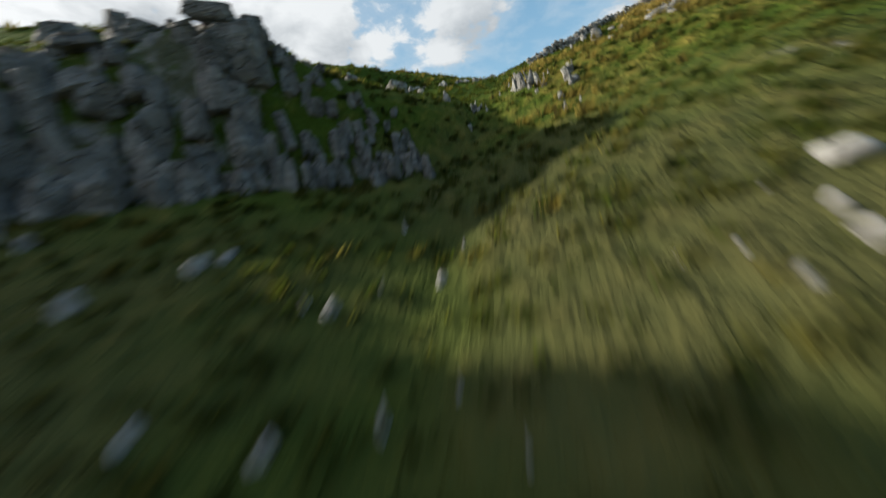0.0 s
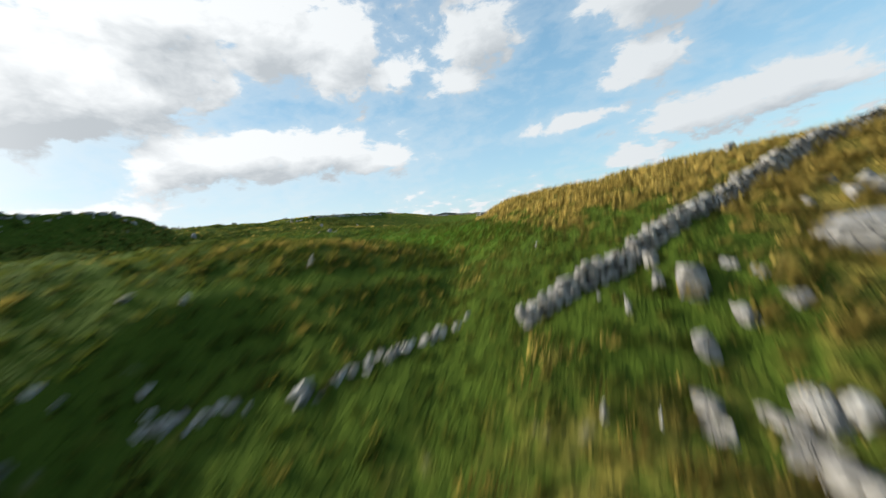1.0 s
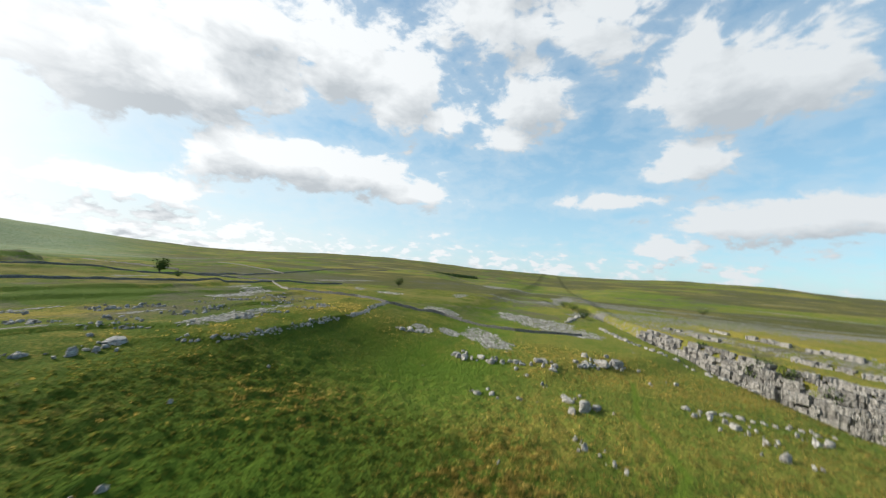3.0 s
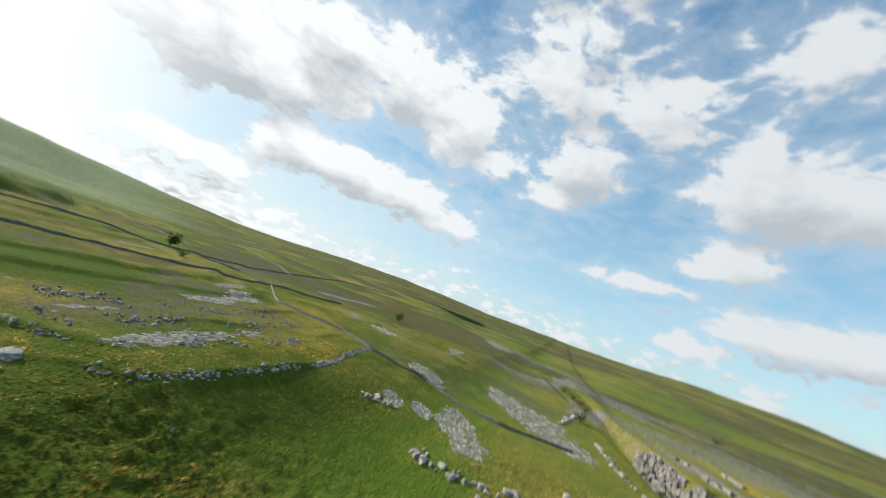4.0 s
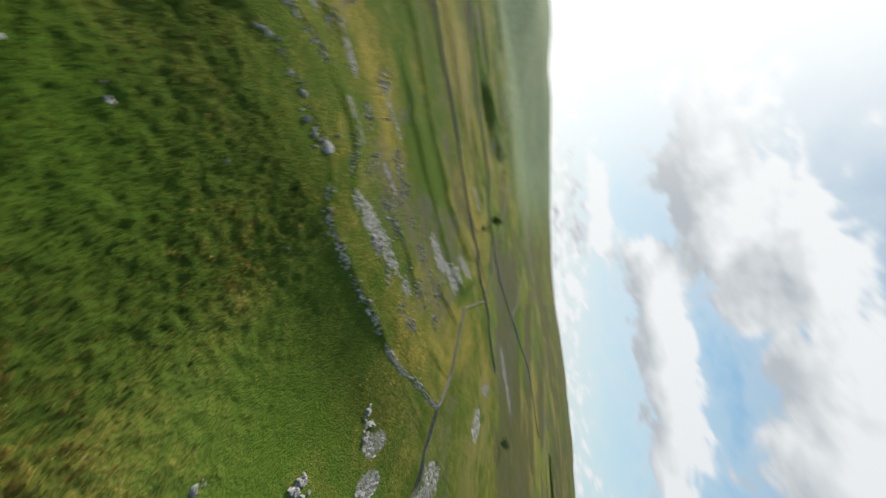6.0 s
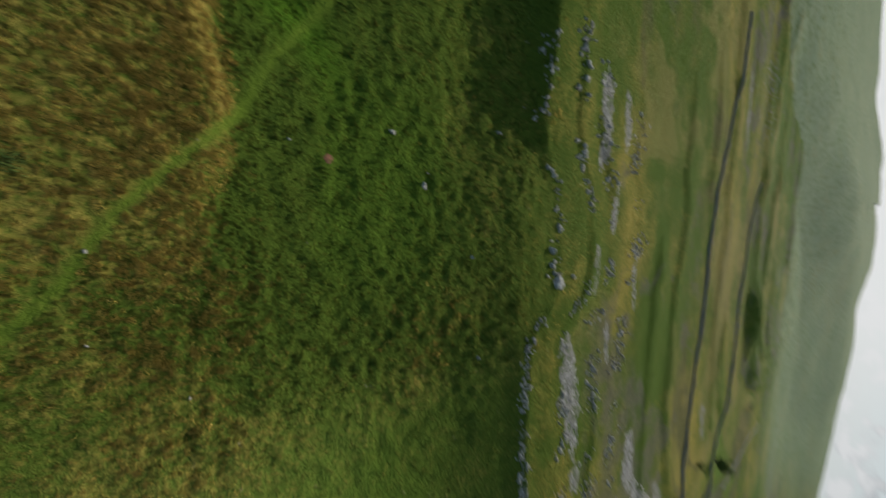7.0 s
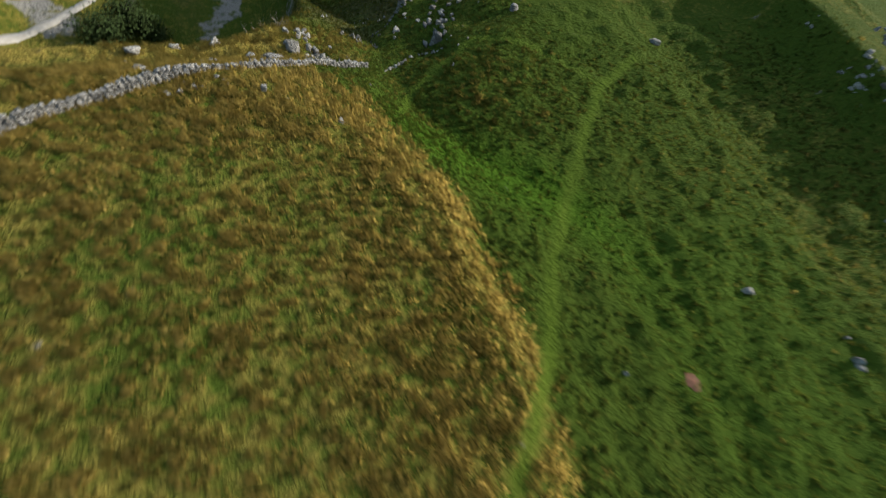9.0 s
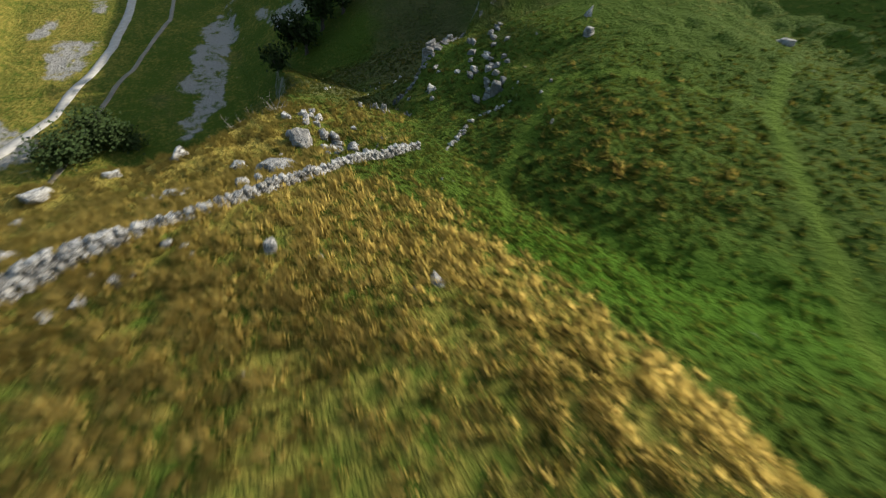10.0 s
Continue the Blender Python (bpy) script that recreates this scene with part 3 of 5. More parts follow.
def cover(x, y, z, steepness):
    """How dry, lush, worn, bare and scree-strewn the ground is."""
    wobble = rough(x, y, 7, 3, 61)
    on_mound = rise(-3.0, 1.4, x - mound_x(y) + 1.2 * wobble) * rise(104, 88, y) * rise(38, 52, y)
    dry = 0.16 + 0.69 * on_mound * (0.45 + 0.55 * np.maximum(rise(50, 56, y), rise(3, 8, x))) + 0.30 * rise(49, 40, y) * rise(-6, 0, x) * rise(28, 38, y)
    dry = dry + 0.5 * np.exp(-(((x - mound_x(y) - 0.9) / 1.3) ** 2)) * rise(62, 66, y) * rise(82, 77, y)
    dry = dry + 0.10 * rise(-24, -34, x) * rise(60, 75, y) * rise(130, 120, y) + 0.10 * rise(3, 9, scarp_x(y) - x) + 0.16 * rise(0.5, 2, scarp_x(y) - x) * rise(26, 9, scarp_x(y) - x) * rise(-0.4, 0.2, rough(x, y, 9, 3, 63))
    dry = dry + 0.14 * rise(82, 104, y) * rise(-16, 6, x) + 0.2 * rise(150, 165, y) + 0.12 * rise(98, 112, y) * rise(-50, -34, x) * rise(150, 130, y)
    lush = 0.75 * np.exp(-(((y - 62 - 0.75 * (-9 - x)) / 4.8) ** 2)) * rise(-24, -15, x) * rise(1, -4, x)
    lush = lush + 0.25 * rise(-14, -19, x) * rise(-44, -30, x) * rise(66, 76, y) * rise(112, 90, y) + 0.35 * rise(110, 150, y) * rise(-40, -25, x) * rise(0, -12, x)
    lush = lush * (1 - on_mound * 0.9)
    dry = dry + 0.20 * np.exp(-(((x + 14.5) / 9.0) ** 2 + ((y - 52) / 8.0) ** 2))
    worn = np.maximum(np.exp(-((from_line(PATH, x, y) / 0.7) ** 2)), 0.6 * np.exp(-((from_line(PATH2, x, y) / 0.5) ** 2)))
    dry = dry + 0.38 * rise(3, 8, x) * rise(54, 48, y) * rise(10, 30, y) + (0.06 + 0.10 * rise(-7, -3, x)) * rise(48, 41, y) * rise(-25, -15, x)
    dry = dry + 0.34 * rise(26, 40, x) * rise(34, 22, y)
    dry = dry + (0.10 + 0.16 * rise(122, 108, y)) * rise(-16, 2, x) * rise(88, 98, y) * rise(200, 160, y)
    far = np.hypot(x, y - 70)
    strata = rough((scarp_x(np.minimum(y, 230)) - x) * 3.2, y * 0.7, 70, 4, 79) * rise(4, 20, scarp_x(np.minimum(y, 230)) - x)
    dry = dry + 0.6 * strata + 0.3 * rough(x, y, 170, 4, 75) * rise(130, 300, far) - 0.05 * rise(200, 500, far)
    lush = lush + 0.12 * rise(0.0, -0.3, strata) + 0.25 * rise(0.05, 0.25, rough(x, y, 210, 3, 76)) * rise(160, 300, far) * rise(1500, 700, far)
    bare = (0.8 - 0.2 * rise(40, 34, y) * rise(-22, -18, x)) * (1 - 0.9 * rise(-11, -9.3, x) * rise(38, 33, y) * rise(2, -2, x)) * rise(1.2, 2.2, steepness)
    # dark patches far off: moor heath and painted cloud shade
    heath_and_shade = 1.2 * rise(-0.12, 0.25, rough(x * 0.6, y * 1.5, 260, 4, 77)) * rise(240, 420, far) + 0.32 * rise(0.02, 0.25, strata) * rise(60, 120, far)
    # thin dark bands along the plateau's terraces, the ledges' shadow lines as colour
    lines = rough((scarp_x(np.minimum(y, 230)) - x) * 7, y * 0.6, 80, 3, 82) + 0.1 * wobble
    heath_and_shade = heath_and_shade + 0.30 * rise(0.14, 0.26, lines) * rise(8, 22, scarp_x(np.minimum(y, 230)) - x) * rise(520, 300, far)
    bare = bare + 0.72 * paved(x, y)
    heath_and_shade = heath_and_shade + 0.28 * rise(500, 1100, far) + 0.40 * rise(42, 32, y) * rise(130, 90, far)
    bare = bare + 0.42 * rise(0.2, 0.4, rough(x * 0.5, y * 1.5, 120, 3, 88)) * rise(240, 340, far) * rise(1400, 900, far)
    turn = np.degrees(np.arctan2(-x, y - 70))
    # where the painted haze lies, the dark turf thins out
    dale_haze = rise(50, 66, turn) * rise(130, 116, turn) * rise(420, 620, far)
    heath_and_shade = heath_and_shade * (1 - 0.9 * dale_haze)
    # pale limestone lies along the plateau's edge in the north
    bare = bare + 0.6 * rise(0.05, 0.35, rough(x * 0.5 + 0.4 * y, y, 75, 5, 89)) * rise(230, 330, far) * rise(1000, 700, far) * rise(26, 12, turn) * rise(-60, -45, turn)
    way, side = from_gorge(x, y)
    beds = rough(side * 0.6 + 3 * wobble, way * 0.1, 13, 3, 85)
    above = rise(12, 18, side) * rise(140, 80, side) * rise(110, 180, way) * rise(540, 440, way)
    bare = bare + 0.62 * rise(0.05, 0.3, beds) * above
    dry = dry + 0.12 * above
    scree = 0 * x
    for cx, cy, long, wide, turn in ((41, -35, 11, 4.5, 0), (46, -48, 3.5, 7, 60), (47, -8, 7, 4, 20), (36, -60, 8, 3.5, -5), (13.5, -32, 30, 4.2, -14), (18, -11, 2.2, 6, 35), (-4, -30, 10, 3, 30)):
        p, q = math.cos(radians(turn)), math.sin(radians(turn))
        scree = np.maximum(scree, 0.68 * rise(1.5, 0.5, np.hypot(((x - cx) * p + (y - cy) * q) / wide, ((y - cy) * p - (x - cx) * q) / long) + 0.9 * rough(x, y, 7, 4, 81)))
    return dry, lush, worn, bare, scree, heath_and_shade


LAND = {}


def make_ground():
    gx, gy = steps(-44, 38, 0.5, 4200, 1.012, 1.03), steps(14, 132, 0.5, 4200, 1.03, 1.016)
    x, y = np.meshgrid(gx, gy)
    z = height(x, y)
    nx, ny = len(gx), len(gy)
    LAND.update(x=gx, y=gy, z=z)
    i = np.arange(nx * ny).reshape(ny, nx)
    quads = np.stack([i[:-1, :-1], i[:-1, 1:], i[1:, 1:], i[1:, :-1]], -1).reshape(-1, 4)
    gzx, gzy = np.gradient(z, gx, axis=1), np.gradient(z, gy, axis=0)
    me = fast_mesh("ground", np.stack([x, y, z], -1).reshape(-1, 3), quads, TURF, True)
    for name, values in zip(("dry", "lush", "worn", "bare", "scree", "heath_and_shade"), cover(x, y, z, np.hypot(gzx, gzy))):
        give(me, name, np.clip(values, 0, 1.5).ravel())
    # the turf between the tussocks is greener than they are
    me.attributes["dry"].data.foreach_set("value", np.clip(cover(x, y, z, np.hypot(gzx, gzy))[0] - 0.34 * rise(38, 48, y) * rise(125, 105, y) * rise(45, 30, abs(x)), 0, 1.5).astype(np.float32).ravel())
    turn = np.degrees(np.arctan2(-x, y - 70))
    # haze over the far western hills, as paler turf
    give(me, "dale_haze", (0.9 * rise(52, 66, turn) * rise(130, 116, turn) * rise(520, 900, np.hypot(x, y - 70))).ravel())
    # light on the north meadow and far fields, as paler turf
    give(me, "sunlit_turf", np.maximum(0.5 * rise(108, 134, y) * rise(-40, -12, x), 0.55 * rise(60, 30, abs(turn - 14)) * rise(180, 260, np.hypot(x, y - 70)) * rise(0.0, 0.3, rough(x, y, 140, 3, 97))).ravel())
    give(me, "outby", np.maximum(rise(110, 260, np.hypot(x, y - 70)), 0.8 * rise(10, 40, scarp_x(np.minimum(y, 230)) - x)).ravel())
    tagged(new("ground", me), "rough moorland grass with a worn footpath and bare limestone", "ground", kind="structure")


make_ground()


# ---- rock shapes ----
def sphere_points(level):
    bm = bmesh.new()
    bmesh.ops.create_icosphere(bm, subdivisions=level, radius=1.0)
    verts = np.array([v.co[:] for v in bm.verts])
    faces = [[v.index for v in f.verts] for f in bm.faces]
    bm.free()
    return verts, faces


BALLS = {k: sphere_points(k) for k in (1, 2, 3, 4)}


def lumps(p, scale, seed):
    return np.array([noise.fractal(Vector(q) * scale + Vector((seed * 3.7, seed * 1.3, 0)), 1.0, 2.0, 4) for q in p])


def rock_mesh(name, seed, kind, level, mat):
    """A weathered rock about 1 m across, broken along flat joints; its foot lies at z = -0.5."""
    r = random.Random(seed)
    p, faces = BALLS[level]
    p = p.copy()
    square = {"boulder": 0.5, "block": 0.30, "slab": 0.42, "spike": 0.55}[kind]
    p = np.sign(p) * np.abs(p) ** square
    p *= 0.5 / np.abs(p).max(0)
    for _ in range({"boulder": 10, "block": 6, "slab": 5, "spike": 6}[kind]):
        a, e = r.uniform(0, 6.28), r.uniform(-0.2, 0.9) if kind != "block" else r.uniform(-0.15, 0.35)
        n = np.array([math.cos(a) * math.cos(e), math.sin(a) * math.cos(e), math.sin(e)])
        over = p @ n - r.uniform(0.26, 0.45)
        p = p - np.maximum(over, 0)[:, None] * n
    if kind == "spike":
        p[:, :2] *= (1.05 - 0.8 * (p[:, 2:] + 0.5)) * 0.9
        p[:, 0] += 0.22 * (p[:, 2] + 0.5) ** 2
    way = p / np.maximum(np.linalg.norm(p, axis=1, keepdims=True), 1e-6)
    amount = 0.10 if level > 2 else 0.07
    p = p + way * (lumps(p, 2.3, seed) * amount)[:, None]
    if level > 2:
        beds = np.sin((p[:, 2] + 0.15 * lumps(p, 1.5, seed + 5)) * 26 + seed)
        p[:, :2] *= (1 + 0.035 * beds - 0.05 * (beds < -0.75))[:, None]
        cracks = np.abs(lumps(p * (1, 1, 0.25), 3.1, seed + 9))
        p = p - way * (0.05 * np.clip(0.12 - cracks, 0, 0.12) / 0.12)[:, None]
    p = (p - (p.max(0) + p.min(0)) / 2) / (p.max(0) - p.min(0))
    return fast_mesh(name, p, np.array(faces), mat, False)


def stone_mesh(name, seed, mat):
    """A rough building stone of some twenty facets, 1 m long, to be scaled."""
    r = random.Random(seed)
    bm = bmesh.new()
    for _ in range(15):
        a = [r.uniform(-1, 1) for _ in range(3)]
        big = max(abs(v) for v in a)
        bm.verts.new([0.5 * v / big * r.uniform(0.82, 1.0) for v in a])
    bmesh.ops.convex_hull(bm, input=list(bm.verts))
    loose = [v for v in bm.verts if not v.link_faces]
    bmesh.ops.delete(bm, geom=loose, context="VERTS")
    me = bpy.data.meshes.new(name)
    bm.to_mesh(me)
    bm.free()
    me.materials.append(mat)
    return me


def bed_mesh(name, seed, mat):
    """A bed of limestone, 1 m long, high and deep: flat top and foot, a broken front with upright joints."""
    r = random.Random(seed)
    nx, nz = 9, 4
    v, f = [], []
    fronts = [r.uniform(-0.5, -0.3) for _ in range(nx)]
    for j in range(nz):
        for i in range(nx):
            step = fronts[i] + 0.10 * (j - 1) / nz * r.uniform(0, 1) + r.uniform(-0.04, 0.04)
            v.append((i / (nx - 1) - 0.5 + r.uniform(-0.03, 0.03), step, j / (nz - 1) - 0.5 + r.uniform(-0.05, 0.05)))
    for j in range(nz - 1):
        f += [[j * nx + i, j * nx + i + 1, (j + 1) * nx + i + 1, (j + 1) * nx + i] for i in range(nx - 1)]
    k = len(v)
    v += [(i / (nx - 1) - 0.5, 0.5, 0.45 + r.uniform(-0.06, 0.06)) for i in range(nx)] + [(i / (nx - 1) - 0.5, 0.5, -0.5) for i in range(nx)]
    top = (nz - 1) * nx
    for i in range(nx - 1):
        f += [[top + i, top + i + 1, k + i + 1, k + i], [k + i, k + i + 1, k + nx + i + 1, k + nx + i], [i + 1, i, k + nx + i, k + nx + i + 1]]
    for i in (0, nx - 1):
        f.append([j * nx + i for j in range(nz)] + [k + i, k + nx + i])
    me = bpy.data.meshes.new(name)
    me.from_pydata(v, [], f)
    me.materials.append(mat)
    bm = bmesh.new()
    bm.from_mesh(me)
    bmesh.ops.recalc_face_normals(bm, faces=bm.faces)
    bm.to_mesh(me)
    bm.free()
    return me


ROCKS = {kind: [rock_mesh("rock", 10 * k + i, kind, 3, PALE if i % 2 else STONE) for i in range(6)] for k, kind in enumerate(("boulder", "block", "slab", "spike"))}
SMALL = [rock_mesh("rock", 90 + i, "boulder", 2, PALE) for i in range(6)]
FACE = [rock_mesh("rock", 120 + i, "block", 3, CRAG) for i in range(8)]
RIM = [rock_mesh("rock", 170 + i, ("block", "boulder", "slab")[i % 3], 2, PALE if i % 3 == 0 else STONE) for i in range(9)]
BEDS = [bed_mesh("rock", 140 + i, (STONE, STONE, CRAG)[i % 3]) for i in range(12)]
SLABS = [stone_mesh("stone", 240 + i, STONE if i % 3 else PALE) for i in range(9)]
STONES = [stone_mesh("stone", 200 + i, PALE if i % 3 else STONE) for i in range(12)]


def land(x, y):
    """Heights of the ground sheet itself, between its corners."""
    x, y = np.atleast_1d(np.asarray(x, float)), np.atleast_1d(np.asarray(y, float))
    gx, gy, gz = LAND["x"], LAND["y"], LAND["z"]
    i = np.clip(np.searchsorted(gx, x) - 1, 0, len(gx) - 2)
    j = np.clip(np.searchsorted(gy, y) - 1, 0, len(gy) - 2)
    u, v = (x - gx[i]) / (gx[i + 1] - gx[i]), (y - gy[j]) / (gy[j + 1] - gy[j])
    return (gz[j, i] * (1 - u) + gz[j, i + 1] * u) * (1 - v) + (gz[j + 1, i] * (1 - u) + gz[j + 1, i + 1] * u) * v


def ground_at(x, y):
    return float(land(x, y)[0])


def lowest(x, y, r):
    a = np.linspace(0, 6.28, 9)
    return float(land(np.append(x + r * np.cos(a), x), np.append(y + r * np.sin(a), y)).min())


def put(me, name, x, y, w, d, h, turn, r, sink=0.2, lean=10, parent=None):
    base = lowest(x, y, 0.35 * min(w, d)) - sink * h
    ob = new(name, me)
    ob.matrix_world = pose(x, y, base + h / 2, r.uniform(-lean, lean), r.uniform(-lean, lean), turn) @ Matrix.Diagonal((w, d, h, 1))
    if parent is not None:
        ob.parent = parent
    return ob


WORDS = {"boulder": "rounded grey limestone boulder", "slab": "flat pale limestone slab", "spike": "upright pointed limestone stone", "block": "square pale limestone block"}


def rocks(rows, group, seed, where, kinds=("boulder", "block", "slab")):
    """One rock for each row of x, y, width and height."""
    r = random.Random(seed)
    for x, y, w, h in rows:
        kind = "spike" if h > 1.25 * w else "slab" if h < 0.45 * w else kinds[r.randrange(len(kinds))]
        me = r.choice(SMALL) if w < 0.45 and kind != "spike" else r.choice(ROCKS[kind])
        ob = put(me, "boulder", x, y, w * 0.72, w * 0.72 * r.uniform(0.65, 0.95), max(0.8 * h, 0.25 * w), r.uniform(0, 360), r)
        size = "Small" if w < 0.5 else "Large" if w > 2 else "Middling"
        tagged(ob, f"{size.lower()} {WORDS[kind]} {where}", "boulder", group)
        # a few broken pieces lie round the large ones
        for _ in range(r.choice((1, 2, 3)) if w > 1.1 and y > 95 else 0):
            a, d = r.uniform(0, 6.28), w * r.uniform(0.6, 1.5)
            q = w * r.uniform(0.15, 0.38)
            ob = put(r.choice(ROCKS["block"]), "boulder", x + d * math.cos(a), y + d * math.sin(a), q, q * 0.8, q * 0.7, r.uniform(0, 360), r)
            tagged(ob, f"small broken limestone piece {where}", "boulder", group)


# x, y, width and height of single rocks
SHELF = [
    (2.6, 45.2, 1.22, 1.22), (3.4, 44.4, 0.89, 0.64), (3.5, 42.3, 1.33, 0.78), (3.5, 40.4, 0.97, 0.97), (3.7, 38.9, 0.85, 0.51),
    (4.2, 37.4, 0.99, 0.7), (7.3, 46.5, 3.23, 1.48), (5.3, 40.9, 0.97, 0.48), (5.6, 40, 1.43, 0.71),
    (11.9, 47.7, 2.42, 0.81), (5.6, 37.6, 1.14, 0.64), (16.4, 51.9, 1.57, 0.79),
]
GULLY = [
    (-3.3, 34.7, 0.54, 1.23), (-2.9, 35.5, 0.51, 0.58), (-2.6, 33.6, 0.49, 0.87), (-2.9, 33.7, 0.3, 0.42), (-3.7, 36.7, 0.25, 0.42),
    (-4.2, 35.8, 0.16, 0.39), (-5.5, 35.6, 0.55, 0.79), (-4.8, 33.6, 0.19, 0.5), (-6.4, 33.2, 0.57, 0.88), (-8.7, 33.5, 1.52, 0.62),
    (-7.9, 35.2, 0.56, 0.64), (-5.6, 32.5, 0.57, 0.57), (-1.3, 33.2, 0.52, 0.52), (-1.3, 32.5, 0.57, 0.42), (-2, 34.4, 0.19, 0.31),
    (-2, 31.7, 0.35, 0.43), (-2.1, 30.5, 0.24, 0.61), (-1.5, 30.9, 0.14, 0.36), (-2.7, 33, 0.22, 0.27),
]
BANK = [
    (-12.4, 37.8, 1.3, 1.51), (-13.7, 36.3, 0.99, 0.69), (-13.6, 35.1, 1.07, 0.71), (-12.8, 33.8, 1.09, 0.55), (-14.6, 33, 1.65, 0.68),
    (-15, 32.4, 1.28, 0.57), (-11.7, 32.9, 1.25, 0.35), (-10.6, 30.1, 1.3, 0.47), (-10.4, 31.1, 0.75, 0.27),
]
START = [
    (-0.4, 22.4, 0.95, 0.35), (-1.1, 21.5, 0.32, 0.26), (-1.2, 21, 0.42, 0.33), (-1.3, 22.2, 0.19, 0.14), (-1.8, 20.8, 0.23, 0.14),
    (-9.3, 22.2, 0.57, 0.38), (-9, 22.5, 0.5, 0.25), (-13.3, 21.8, 0.62, 0.62), (-12.7, 22, 0.53, 0.42), (-10.4, 21, 0.66, 0.41),
    (-6.8, 21.8, 0.32, 0.4), (-7.2, 21.8, 0.21, 0.33), (-5.4, 22.9, 0.28, 0.32), (-6.4, 24.4, 0.14, 0.41), (-5.1, 23.7, 0.15, 0.26),
    (-6.3, 22.5, 0.11, 0.36), (-4.9, 20.8, 0.13, 0.3), (-4.2, 19.9, 0.09, 0.38), (-5.7, 20.5, 0.2, 0.52), (-2.5, 21.4, 0.09, 0.11),
    (-2, 21.3, 0.16, 0.13), (-6.7, 20, 0.38, 0.33), (-8, 19.8, 0.34, 0.34),
]
BROW = [
    (2.2, 43.8, 0.87, 0.87), (0.9, 44.8, 0.31, 0.77), (0.3, 45.4, 0.2, 0.33), (1.9, 45.6, 0.81, 0.65), (2.1, 46.5, 0.61, 0.69),
    (-0.4, 42.2, 0.36, 0.54), (0.7, 42.2, 0.17, 0.46), (4.2, 45.2, 0.58, 0.36), (3.7, 45.6, 0.61, 0.38), (4.5, 44.5, 0.8, 0.47),
    (8.2, 48.1, 0.87, 0.69), (9, 48.4, 1.05, 0.7), (7, 48, 0.7, 0.35), (-14.2, 42.9, 0.55, 0.28),
]
SLOPE = [
    (5.2, 41.2, 2.56, 1.25), (12.7, 40.7, 2.12, 1.3), (15.3, 39.7, 1.26, 0.52), (13.4, 47, 0.96, 0.55), (9.5, 43.1, 1.4, 0.63),
    (9, 48.7, 1.21, 0.76), (8.2, 48.9, 0.54, 0.33), (19.2, 42.8, 1.79, 0.6), (16.1, 41.8, 1.14, 0.58), (19.6, 45.1, 1.22, 0.54),
    (18.3, 40.6, 1.13, 0.48), (6.8, 42.7, 0.74, 0.37), (3.8, 42.2, 1, 0.8), (1.1, 39.8, 0.53, 0.35),
]
WALLSIDE = [
    (8.2, 54.5, 0.75, 0.7), (6.7, 55.4, 0.38, 0.29), (2.9, 57.7, 0.97, 0.22), (3.9, 57.8, 0.17, 0.17), (11.4, 53.3, 0.59, 0.3),
    (10.9, 53.5, 0.4, 0.24), (10.7, 54, 0.39, 0.2), (12.8, 54.4, 0.72, 0.27), (12.4, 54.3, 0.37, 0.22), (13.8, 54.8, 0.69, 0.31),
    (14.5, 55, 0.67, 0.25), (13.5, 53.9, 0.36, 0.22), (9.7, 58.8, 0.16, 0.26), (-1.2, 50.2, 0.26, 0.26),
]
CREST = [
    (-22.8, 36.9, 1.67, 1.2), (-24.6, 34.1, 1.08, 1.5), (-12.8, 43.7, 0.4, 0.4), (-10.7, 47.8, 0.39, 0.7), (-41, 44.6, 2.5, 0.84),
]
MEADOW = [
    (40.7, 132.5, 2.59, 1.99), (14.6, 119.2, 1.36, 1.09), (11, 122.9, 2.16, 1.47), (9.8, 125.1, 1.23, 1.02), (12.4, 139, 4.89, 2.69),
    (9.5, 141.8, 3.84, 1.54), (14.6, 140.3, 2.47, 1.48), (-8.5, 137.9, 2.34, 1.17), (-5.8, 138.8, 1.82, 1.04), (-0.3, 138.7, 1.28, 0.77),
    (6.6, 95, 0.69, 0.63), (-28.2, 78.9, 1.27, 0.73), (-33.9, 87, 1.78, 0.64), (37.1, 170.3, 1.91, 1.11), (4.2, 150.7, 1.15, 1.15),
    (0.4, 154.3, 1.21, 0.91), (38.8, 143.4, 2.93, 1.41), (40.8, 138.1, 1.51, 0.97), (35.6, 145.8, 1.83, 1.22),
]
MEADOW_EDGE = [
    (50.6, 143.4, 2.01, 1.34), (49.1, 145.9, 1.16, 1.16), (52.7, 144, 2.23, 1.56), (15.8, 117.9, 0.88, 0.88), (30.2, 166.4, 1.25, 0.94),
    (-34.5, 84.8, 0.61, 0.42), (-66.3, 102.1, 1.53, 0.61), (-67.5, 106.8, 4.39, 1.1), (33.1, 146.1, 1.73, 1.11), (37.8, 145.5, 1.45, 1.09),
    (39.8, 141.3, 1.36, 0.91), (43.1, 139.3, 1.31, 0.87), (19.6, 172.9, 5.82, 3.08), (24.1, 176.2, 4.18, 2.79), (15.3, 169.9, 4.04, 2.36),
]
WEST = [
    (-33.7, 86.6, 1.04, 1.21), (-13.1, 81.8, 0.58, 0.58), (-49.9, 76.4, 1.17, 1.17), (-0.7, 112.8, 0.58, 0.58), (7.2, 104.5, 0.52, 0.42),
    (15.7, 106.6, 0.8, 0.63), (-43.3, 99.4, 0.91, 0.91), (-64.9, 99.4, 2.1, 2.1), (-62, 115.3, 1.18, 0.98), (-45.6, 119.2, 1.09, 0.9),
]

